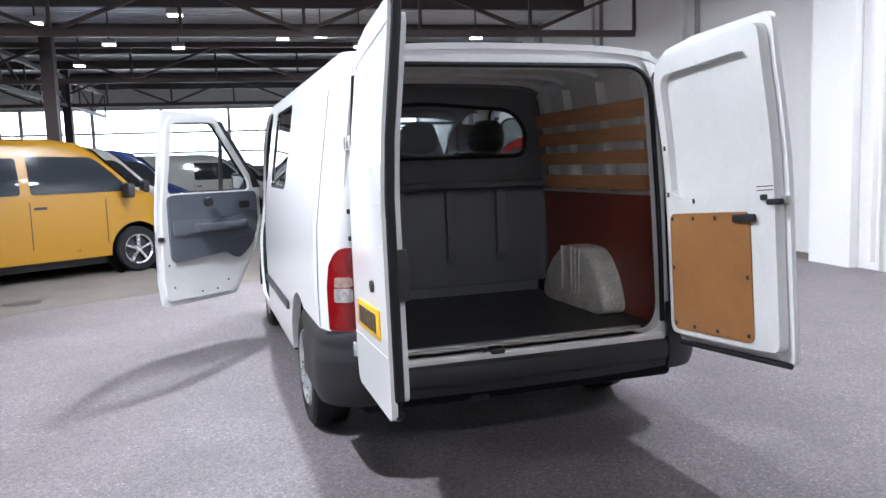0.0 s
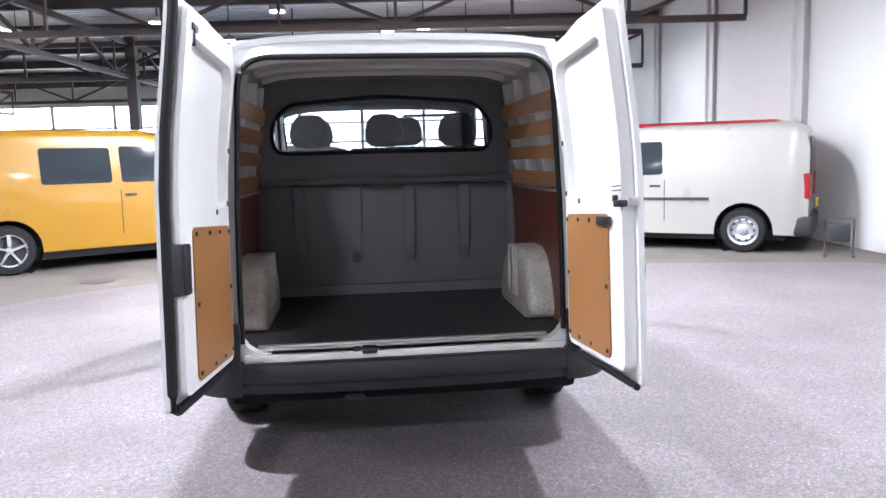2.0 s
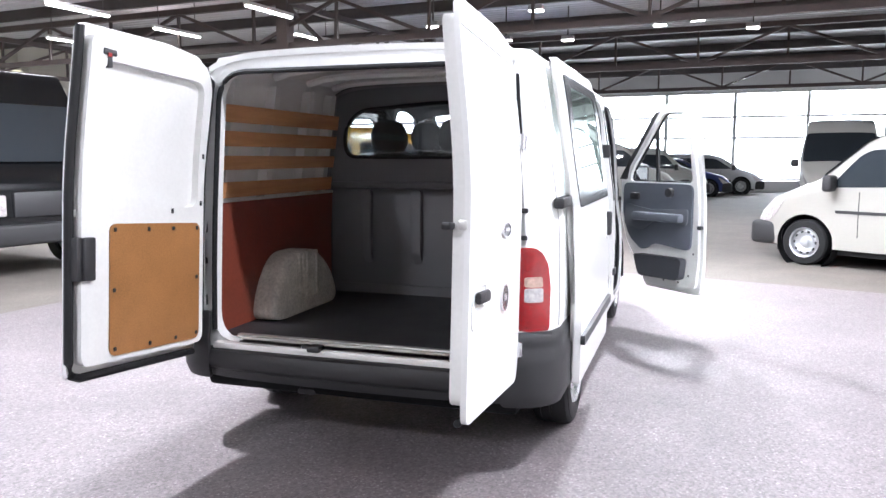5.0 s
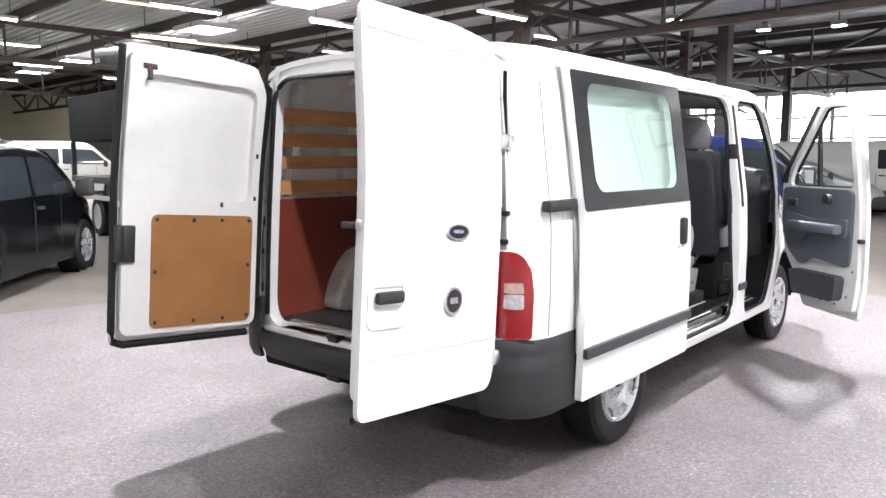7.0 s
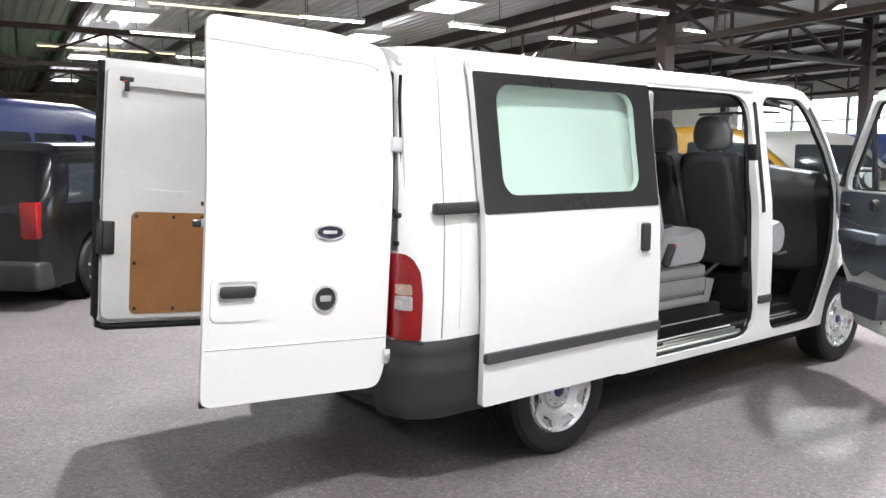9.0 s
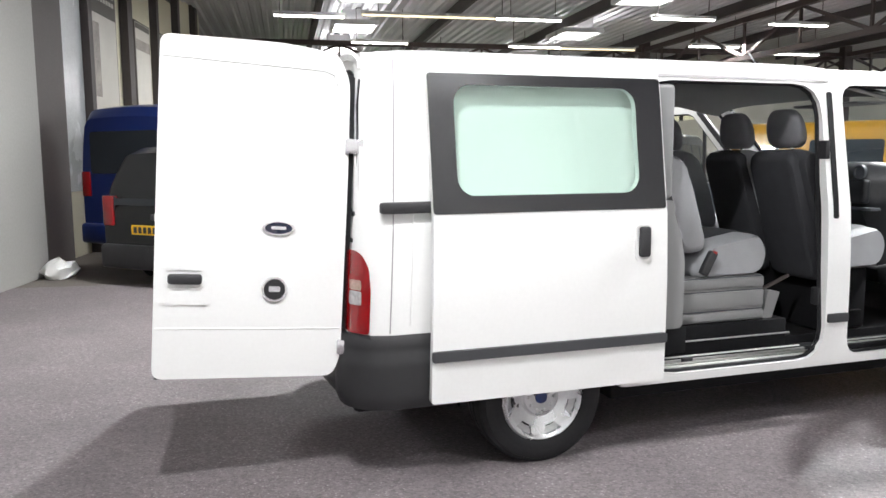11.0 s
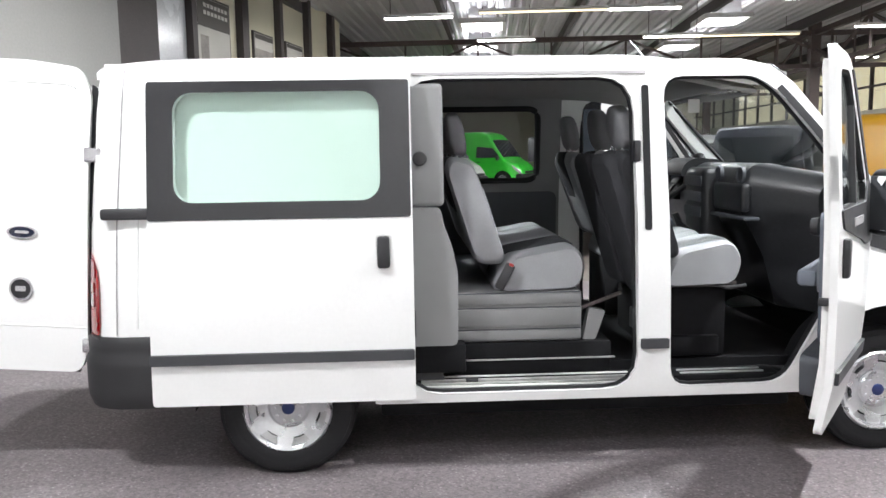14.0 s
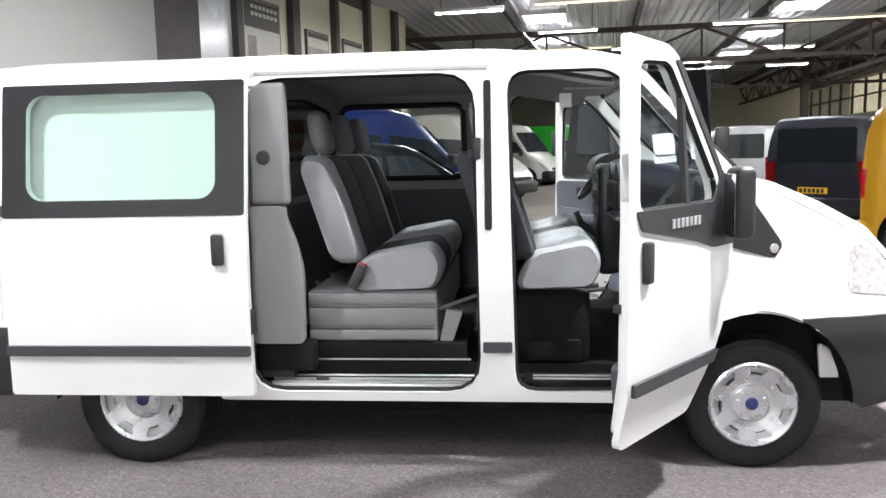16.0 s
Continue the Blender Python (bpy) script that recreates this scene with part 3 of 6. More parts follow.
frame_out = [(-0.87, 0.5), (0.87, 0.5), (0.9, 0.9), (0.87, 1.25), (0.83, 1.6), (0.79, 1.88), (0.74, 1.965), (0.4, 1.985), (-0.4, 1.985), (-0.74, 1.965), (-0.79, 1.88), (-0.83, 1.6), (-0.87, 1.25), (-0.9, 0.9)]
frame_in = soft([(-0.765, 0.545), (0.765, 0.545), (0.755, 1.2), (0.725, 1.9), (-0.725, 1.9), (-0.755, 1.2)], 0.14, 6)
part("rear_frame", sheet(frame_out, [frame_in], rear_map, 0.07, step=0.07), WHITE, van, "white frame round the cargo opening")
half = [(0.752, 0.6), (0.75, 0.9), (0.745, 1.2), (0.73, 1.55)] + [((1 - q) ** 2 * 0.722 + 2 * q * (1 - q) * 0.715 + q * q * 0.575, (1 - q) ** 2 * 1.75 + 2 * q * (1 - q) * 1.89 + q * q * 1.89) for q in np.linspace(0, 1, 8)] + [(0.3, 1.89)]
loop = [rear_map(u, v, -0.008) for u, v in half + [(-u, v) for u, v in half[::-1]]]
part("door_seal", tube(bmesh.new(), loop, 0.013, 8), RUBBER, van, "black rubber door seal")
# black strips stand in for the shade in the gap beside each hinge
for s in (-1, 1):
    part("hinge_gap_shade", sheet(soft([(0.83, 0.72), (0.868, 0.72), (0.84, 1.3), (0.796, 1.84), (0.77, 1.84), (0.806, 1.3)], 0.01), [], lambda u, v, d: rear_map(s * u, v, -0.006 + d), 0.01, step=0.1), RUBBER, van, "black strip standing in for the shaded gap beside the door hinges")
part("sill_plate", boxed(-0.75, 0.75, 0.05, 0.21, 0.5, 0.545, r=0.012), WHITE_IN, van, "worn white load sill")
part("sill_strip", boxed(-0.7, 0.7, 0.2, 0.235, 0.545, 0.556, r=0.003), ALU, van, "bare metal sill strip")
bm = boxed(-0.21, -0.14, 0.03, 0.1, 0.535, 0.565, r=0.01)
box(bm, -0.25, -0.22, 0.06, 0.1, 0.54, 0.56, r=0.004)
part("door_latch", bm, BLACK_PL, van, "black door latch on the sill")

for s in (-1, 1):
    for v in (1.24, 1.12, 0.95, 0.75):
        c = rear_map(s * 0.81, v, 0)
        big = v in (1.24, 1.12, 0.75)
        bm = boxed(c.x - 0.012, c.x + 0.012, c.y - 0.016, c.y + 0.002, v - (0.028 if big else 0.016), v + (0.028 if big else 0.016), r=0.004, seg=1)
        if big:
            box(bm, min(c.x, c.x + s * 0.045), max(c.x, c.x + s * 0.045), c.y - 0.022, c.y - 0.004, v - 0.011, v + 0.011, r=0.004, seg=1)
        part("frame_catch", bm, BLACK_PL, van, "small black catch")
# bumper: curved step with high corners
def bumper_outline():
    half = [(-0.86, 0.14), (-0.83, 0.075), (-0.78, 0.04), (-0.7, 0.022), (-0.55, 0.008), (-0.4, -0.002), (-0.2, -0.009)]
    return half + [(0, -0.012)] + [(-x, y) for x, y in half[::-1]]


def bumper_mesh(z0, z1):
    bm = bmesh.new()
    levels = [(z0, -0.06), (z0 + 0.008, -0.03), (z0 + 0.05, -0.02), (z0 + 0.06, -0.004), ((z0 + z1) / 2, 0.006), (z1 - 0.025, 0.004), (z1 - 0.006, -0.006), (z1, -0.02), (z1, -0.12)]
    rows = []
    for z, g in levels:
        rows.append([bm.verts.new((x + g * (x / 0.98), y - g * (1 - min(y / 0.5, 1)), z)) for x, y in bumper_outline()])
    for A, B in zip(rows, rows[1:]):
        for i in range(len(A) - 1):
            bm.faces.new((A[i], A[i + 1], B[i + 1], B[i]))
    return bm


part("rear_bumper", bumper_mesh(0.36, 0.515), BUMPER, van, "scuffed dark grey plastic bumper step")
for s in (-1, 1):
    def corner(u, v, d, s=s):
        o = 0.022 + 0.014 * (1 - smooth01((v - 0.598) / 0.014)) - 0.014 * smooth01((v - 0.68) / 0.02) - 0.022 * smooth01((0.42 - v) / 0.08) - d
        q = u / 0.2 if 0 < u < 0.314 else (0 if u <= 0 else math.pi / 2)
        x = 0.775 + min(u, 0) + (0.2 + o) * math.sin(q)
        return Vector((s * x, 0.26 - (0.2 + o) * math.cos(q) + max(u - 0.314, 0), v))
    outline = soft([(-0.02, 0.36), (0.66, 0.36), (0.68, 0.48), (0.72, 0.6), (0.85, 0.7), (-0.02, 0.7)], 0.02)
    part("bumper_corner", sheet(outline, [], corner, 0.02, step=0.03), BUMPER, van, "dark grey plastic bumper corner")
part("tow_bracket", boxed(-0.3, -0.2, 0.1, 0.3, 0.3, 0.36, r=0.01), BLACK_PL, van)
part("underbody", boxed(-0.82, 0.82, 0.1, 4.5, 0.3, 0.42, r=0.03), WELL, van, "dark underbody")
# rails, bars and tank are guessed, added so the shaded underside stays black
for s in (-1, 1):
    part("underside_rail", boxed(min(s * 0.7, s * 0.84), max(s * 0.7, s * 0.84), 1.44, 3.5, 0.235, 0.32, r=0.015), WELL, van, "black rail added to darken the underside")
for y in (1.5, 2.3, 3.2):
    part("underside_bar", boxed(-0.7, 0.7, y - 0.06, y + 0.06, 0.24, 0.31, r=0.015), WELL, van, "black cross bar added to darken the underside")
part("underside_tank", boxed(-0.68, -0.1, 1.6, 2.2, 0.21, 0.31, r=0.03), WELL, van, "black tank added to darken the underside")
part("rear_axle", tube(bmesh.new(), [(-0.72, 1.0, 0.31), (-0.1, 1.0, 0.31), (0.1, 1.0, 0.31), (0.72, 1.0, 0.31)], 0.055, 10), WELL, van, "black rear axle")

# tail lights
for s in (-1, 1):
    tl = part("tail_light", sheet(soft([(0.065, 0.705), (0.147, 0.705), (0.147, 0.9), (0.138, 1.0), (0.114, 1.055), (0.09, 1.078), (0.065, 1.08)], 0.015), [], side_map(s, 0.006), 0.02, step=0.03), RED_LENS, van, "red tail light with a clear band")
    part("clear_band", sheet(soft([(0.071, 0.835), (0.112, 0.835), (0.11, 0.898), (0.071, 0.898)], 0.008), [], side_map(s, 0.012), 0.012, step=0.03), CLEAR_LENS, tl, "clear lens band")
    part("amber_band", sheet(soft([(0.071, 0.902), (0.11, 0.902), (0.108, 0.948), (0.071, 0.948)], 0.008), [], side_map(s, 0.012), 0.012, step=0.03), AMBER, tl, "pale amber lens band")
    part("red_block", sheet(soft([(0.072, 0.972), (0.118, 0.972), (0.114, 1.05), (0.072, 1.062)], 0.008), [], side_map(s, 0.011), 0.012, step=0.03), RED_LENS, tl, "raised red lens block")
    part("red_block", sheet(soft([(0.072, 0.722), (0.136, 0.722), (0.136, 0.818), (0.072, 0.818)], 0.008), [], side_map(s, 0.011), 0.012, step=0.03), RED_LENS, tl, "raised red lens block")
    part("dark_base", sheet(soft([(0.066, 0.64), (0.15, 0.64), (0.15, 0.702), (0.066, 0.702)], 0.01), [], side_map(s, 0.016), 0.02, step=0.03), BLACK_PL, tl, "black foot of the lamp")


# rear doors: s from the hinge, z up; depth 0 is the outer skin
def door_curve(v):
    return 0.062 * smooth01((v - 1.2) / 0.85) ** 1.3


def rear_door(side):
    """side 1: the right door, -1: the left."""
    # local: x across the door from the hinge, y outwards, z up
    dm = lambda u, v, t: Vector((u, -door_curve(v) - t, v))
    W = 0.86
    out = soft([(0.052, 0.62), (0.085, 0.525), (W, 0.525), (W, 1.985), (0.35, 1.998), (0.11, 1.975), (0.056, 1.86)], 0.045)
    d = part("rear_door", sheet(out, [], dm, 0.022, step=0.08), WHITE, van, "open white rear cargo door")
    ring = soft([(0.075, 0.58), (W - 0.03, 0.58), (W - 0.03, 1.945), (0.13, 1.94), (0.075, 1.84)], 0.05)
    hole = soft([(0.12, 1.25), (0.26, 1.25), (0.34, 1.295), (W - 0.2, 1.3), (W - 0.1, 1.42), (W - 0.1, 1.85), (0.13, 1.85)], 0.07, 6)
    part("inner_panel", sheet(ring, [hole], lambda u, v, t: dm(u, v, 0.072 - t), 0.049, step=0.08), WHITE_IN, d, "white inner door pressing")
    part("recess", sheet(soft([(0.1, 1.235), (W - 0.07, 1.235), (W - 0.07, 1.875), (0.11, 1.875)], 0.08), [], lambda u, v, t: dm(u, v, 0.034 - t), 0.006, step=0.1), WHITE_IN, d, "sunken upper door panel")
    if side > 0:
        part("seal", tube(bmesh.new(), [dm(0.1, 0.53, 0.035), dm(0.4, 0.53, 0.035), dm(W - 0.01, 0.53, 0.035)], 0.014, 8), RUBBER, d, "black rubber bottom seal")
    else:
        part("seal", tube(bmesh.new(), [dm(u, v, 0.03) for u, v in ((0.1, 0.53), (0.4, 0.53), (W - 0.06, 0.53), (W - 0.018, 0.546), (W - 0.004, 0.6), (W - 0.004, 1.0), (W - 0.004, 1.3), (W - 0.004, 1.5), (W - 0.004, 1.7), (W - 0.004, 1.9), (W - 0.004, 1.97))], 0.019, 8), RUBBER, d, "black rubber edge seal")
    board = part("trim_board", sheet(rrect(0.11, W - 0.175, 0.605, 1.175, 0.035), [], lambda u, v, t: dm(u, v, 0.079 - t), 0.006, step=0.2), HARDBOARD, d, "brown hardboard trim panel")
    for u, v in ((0.135, 1.15), (0.3, 1.15), (0.46, 1.15), (W - 0.2, 1.15), (0.135, 0.91), (W - 0.195, 0.89), (0.135, 0.635), (0.28, 0.63), (0.45, 0.63), (W - 0.2, 0.635)):
        c = dm(u, v, 0.081)
        part("trim_clip", boxed(c.x - 0.009, c.x + 0.009, c.y - 0.006, c.y, c.z - 0.009, c.z + 0.009, r=0.003, seg=1), BLACK_PL, d, "black trim clip")
    for u, v in ((0.3, 1.232), (0.1, 1.5), (0.1, 1.27)):
        c = dm(u, v, 0.075)
        part("hole_plug", boxed(c.x - 0.008, c.x + 0.008, c.y - 0.004, c.y + 0.002, c.z - 0.012, c.z + 0.012, r=0.003, seg=1), BLACK_PL, d, "small black plug")
    for v in (1.57, 0.66):
        part("hinge", boxed(-0.07, 0.02, -0.05, 0.005, v - 0.03, v + 0.03, r=0.008), CHROME, d, "worn metal door hinge")
        c = dm(0.02, v, 0)
        part("hinge_leaf", boxed(-0.012, 0.072, c.y + 0.001, c.y + 0.02, v - 0.034, v + 0.034, r=0.007), CHROME, d, "worn metal hinge leaf")
        part("hinge_pin", lathe(bmesh.new(), [(0.0, -0.03), (0.011, -0.03), (0.011, 0.034), (0.0, 0.034)], 10, Matrix.Translation((0.0, c.y + 0.012, v)) @ pose(0, 0, 0, 0, -90, 0)), CHROME, d, "metal hinge pin")
    # no seal here: the strip draws the dark gap between door and body
    part("hinge_shade_strip", sheet(soft([(0.012, 0.68), (0.06, 0.62), (0.065, 1.9), (0.012, 1.87)], 0.006), [], lambda u, v, t: dm(u, v, 0.03 + t), 0.01, step=0.12), RUBBER, d, "black strip painting the shaded gap along the hinge edge")
    part("lock_plate", boxed(W - 0.03, W + 0.004, -0.045, -0.012, 1.2, 1.235, r=0.006), ALU, d, "metal lock striker")
    if side > 0:
        part("hand_grip", boxed(W - 0.27, W - 0.13, -0.097, -0.077, 1.13, 1.165, r=0.008), BLACK_PL, d, "black grip on the board")
        part("catch", boxed(W - 0.05, W + 0.02, -0.1, -0.065, 1.2, 1.225, r=0.006), BLACK_PL, d, "black door catch")
        part("catch", boxed(W - 0.1, W - 0.07, -0.087, -0.067, 1.22, 1.245, r=0.005), BLACK_PL, d, "black door catch")
        for v in (1.262, 1.278):
            c = dm(W - 0.08, v, 0.073)
            part("slot_line", boxed(W - 0.13, W - 0.035, c.y - 0.002, c.y + 0.001, v - 0.002, v + 0.002), BLACK_PL, d, "thin dark slot", smooth=0)
        # outside: handle in its dish, oval and round emblems, pressed lines
        part("handle_dish", sheet(rrect(W - 0.235, W - 0.025, 0.85, 1.02, 0.03), [rrect(W - 0.205, W - 0.045, 0.925, 1.0, 0.015)], lambda u, v, t: dm(u, v, -0.006 + t), 0.006, step=0.1), WHITE, d, "white handle surround")
        part("door_handle", boxed(W - 0.195, W - 0.055, 0.004, 0.03, 0.94, 0.985, r=0.012), BLACK_PL, d, "black pull handle")
        for name, u, v, a, b, material in (("oval_emblem", 0.352, 1.193, 0.07, 0.03, BLUE_DARK), ("round_emblem", 0.36, 0.922, 0.055, 0.055, GLOSS_BLACK)):
            rim = lambda f: [(u + f * a * math.cos(t), v + f * b * math.sin(t)) for t in np.linspace(0, 2 * math.pi, 29)[:-1]]
            em = part(name, sheet(rim(0.86), [], lambda p, q, t: dm(p, q, -0.008 + t), 0.008, step=0.02), material, d, "dark emblem disc")
            part("emblem_ring", sheet(rim(1.0), [rim(0.84)], lambda p, q, t: dm(p, q, -0.01 + t), 0.01, step=0.02), CHROME, d, "chrome emblem ring")
            part("emblem_bar", sheet(rrect(u - a * 0.45, u + a * 0.45, v - b * 0.2, v + b * 0.25, b * 0.1), [], lambda p, q, t: dm(p, q, -0.0105 + t), 0.004, step=0.02), CHROME, d, "chrome emblem shape")
    else:
        part("latch_cover", boxed(W - 0.034, W - 0.001, -0.078, -0.004, 0.94, 1.12, r=0.006), BLACK_PL, d, "black latch cover")
        part("latch_cover", boxed(W - 0.09, W - 0.03, -0.092, -0.069, 0.94, 1.12, r=0.008), BLACK_PL, d, "black latch cover")
        bm = boxed(W - 0.16, W - 0.09, -0.132, -0.1, 1.87, 1.895, r=0.004)
        box(bm, W - 0.14, W - 0.115, -0.127, -0.1, 1.82, 1.87, r=0.004)
        part("top_catch", bm, BLACK_PL, d, "black top catch")
        part("catch_tag", boxed(W - 0.128, W - 0.108, -0.136, -0.13, 1.862, 1.878, r=0.002, seg=1), RED, d, "small red tag")
        plate = part("number_plate", boxed(0.2, 0.72, 0.0, 0.008, 0.79, 0.9, r=0.003), PLATE, d, "yellow number plate")
        bm = bmesh.new()
        for k in range(6):
            box(bm, 0.25 + 0.072 * k, 0.3 + 0.072 * k, 0.008, 0.0105, 0.81, 0.88)
        part("plate_mark", bm, PLATE_BAR, d, "plain dark marks", smooth=0)
        part("key_lock", lathe(bmesh.new(), [(0.0, 0.0), (0.022, 0.0), (0.022, 0.012), (0.0, 0.014)], 14, Matrix.Translation((0.6, 0.0, 0.98)) @ pose(0, 0, 0, 0, 0, 90)), BLACK_PL, d, "black door lock")
    # pressed lines on the skin
    bm = bmesh.new()
    tube(bm, [dm(u, v, -0.001) for u, v in [(W - 0.005, 1.895), (0.17, 1.895), (0.13, 1.88), (0.11, 1.83), (0.1, 1.3)]], 0.004, 6)
    tube(bm, [dm(u, 0.745, 0.0015) for u in (0.06, 0.4, W - 0.01)], 0.005, 6)
    tube(bm, [dm(u, 1.28, 0.003) for u in (W - 0.38, W - 0.01)], 0.004, 6)
    tube(bm, [dm(u, 1.13, 0.003) for u in (W - 0.33, W - 0.01)], 0.004, 6)
    part("pressed_line", bm, WHITE, d, "pressed body line")
    return d


rd = rear_door(1)
# the hinge line leans with the tail, so the open doors rise towards their free edge
DOOR_LEAN = Matrix.Translation((0, 0, 0.62)) @ pose(0, 0, 0, 0, -4.0, 0) @ Matrix.Translation((0, 0, -0.65))
rd.matrix_world = Matrix.Translation((0.832, 0.09, 0)) @ Matrix(((0.0, 1.0, 0, 0), (-1.0, 0.0, 0, 0), (0, 0, 1, 0), (0, 0, 0, 1))) @ DOOR_LEAN
ld = rear_door(-1)
ld.matrix_world = Matrix.Translation((-0.845, 0.09, 0)) @ pose(0, 0, 0, 0, 0, -3.5) @ Matrix(((0.0, -1.0, 0, 0), (-1.0, 0.0, 0, 0), (0, 0, 1, 0), (0, 0, 0, 1))) @ DOOR_LEAN

# sliding door, run back along the side
def slide_map(off):
    return lambda u, v, d: Vector((HALF(v) + 0.078 + off - d, u, v))


win_hole = rrect(0.542, 1.468, 1.318, 1.812, 0.085, 6)
sd = part("sliding_door", sheet(soft([(0.405, 0.385), (1.612, 0.385), (1.612, 1.94), (0.425, 1.94), (0.425, 1.25)], 0.02), [win_hole], slide_map(0), 0.035, step=0.1), WHITE, van, "white sliding door slid open")
part("window_surround", sheet(soft([(0.425, 1.24), (1.605, 1.24), (1.605, 1.862), (0.425, 1.862)], 0.015), [win_hole], slide_map(0.004), 0.006, step=0.1), GLOSS_BLACK, sd, "black window surround")
part("pane", sheet(rrect(0.537, 1.473, 1.313, 1.817, 0.085, 6), [], slide_map(0.0), 0.004, step=0.15), GREEN_GLASS, sd, "green-tinted glass")
part("moulding", sheet(rrect(0.408, 1.61, 0.582, 0.63, 0.008, 2), [], slide_map(0.02), 0.022, step=0.15), MOULD, sd, "grey rubbing strip")
part("handle_dish", sheet(rrect(1.43, 1.56, 0.99, 1.17, 0.025), [rrect(1.445, 1.51, 1.0, 1.16, 0.02)], slide_map(0.006), 0.007, step=0.1), WHITE, sd, "white handle surround")
part("door_handle", boxed(1.05, 1.083, 1.45, 1.505, 1.01, 1.155, r=0.012), BLACK_PL, sd, "black pull handle")
part("inner_frame", sheet(soft([(0.43, 0.42), (1.59, 0.42), (1.59, 1.92), (0.44, 1.92)], 0.04), [rrect(0.5, 1.53, 0.6, 1.86, 0.06)], slide_map(-0.036), 0.02, step=0.15), WHITE_IN, sd)
part("edge_lock", boxed(0.985, 1.05, 1.6, 1.618, 0.68, 0.8, r=0.004), BLACK_PL, sd, "black lock plate on the edge")
part("rail_bracket", boxed(0.95, 1.0, 0.2, 0.45, 1.245, 1.295, r=0.012), BLACK_PL, van, "black sliding rail cover")
part("moulding", sheet(rrect(2.69, 2.825, 0.582, 0.63, 0.006, 2), [], side_map(1, 0.016), 0.016, step=0.1), MOULD, van, "grey rubbing strip")
part("moulding", sheet(rrect(1.45, 2.84, 0.582, 0.63, 0.006, 2), [], side_map(-1, 0.016), 0.016, step=0.1), MOULD, van, "grey rubbing strip")
part("top_rail", sheet(rrect(1.62, 2.73, 1.885, 1.9, 0.004, 2), [], side_map(1, 0.003), 0.02, step=0.1), PIPE_G, van, "grey guide rail over the opening")
part("pillar_seal", sheet(rrect(2.705, 2.738, 1.15, 1.83, 0.012, 3), [], side_map(1, 0.006), 0.008, step=0.1), RUBBER, van, "black pillar seal")
for v in (1.52, 0.72):
    part("striker", boxed(0.88, 0.94, 2.66, 2.69, v - 0.05, v + 0.05, r=0.008), BLACK_PL, van, "black door striker")
for hole, s in ((SLIDE, 1), (FRONT, 1), (FRONT, -1)):
    part("opening_seal", tube(bmesh.new(), [Vector((s * (half_width(u, v) - 0.035), u, v)) for u, v in hole], 0.014, 6, True), RUBBER, van, "black opening seal")
for s_ in (1, -1):
    part("panel_gap", sheet(rrect(0.233, 0.238, 0.71, 1.93, 0.001, 1), [], side_map(s_, 0.0015), 0.003, step=0.15), PIPE_G, van, "thin grey panel gap", smooth=0)
    part("pressed_line", tube(bmesh.new(), [Vector((s_ * (half_width(0.33, v) - 0.001), 0.33 + lean(v) + (0.03 if v > 1.85 else 0), v)) for v in np.linspace(0.74, 1.9, 14)], 0.006, 6), WHITE, van, "pressed body line")
# side window of the left side
part("pane", sheet(WIN2, [], side_map(-1, -0.012), 0.004, step=0.15), CLEAR_GLASS, van, "clear side window")
part("window_rubber", tube(bmesh.new(), [Vector((-(half_width(u, v) - 0.02), u, v)) for u, v in WIN2], 0.018, 6, True), RUBBER, van, "black window rubber")
part("lining", sheet(rrect(1.6, 2.66, 0.5, 1.9, 0.03, 2), [soft([(1.66, 1.33), (2.5, 1.33), (2.5, 1.82), (1.66, 1.82)], 0.08)], side_map(-1, -0.055), 0.03, step=0.12), TRIM, van, "light grey side lining")
part("window_rubber", tube(bmesh.new(), [Vector((-(half_width(u, v) - 0.082), u, v)) for u, v in soft([(1.66, 1.33), (2.5, 1.33), (2.5, 1.82), (1.66, 1.82)], 0.08)], 0.022, 6, True), RUBBER, van, "black inner window rubber")
part("lining_panel", sheet(rrect(1.66, 2.64, 0.52, 1.25, 0.05, 3), [], side_map(-1, -0.088), 0.008, step=0.15), TRIM_D, van, "dark grey side panel")


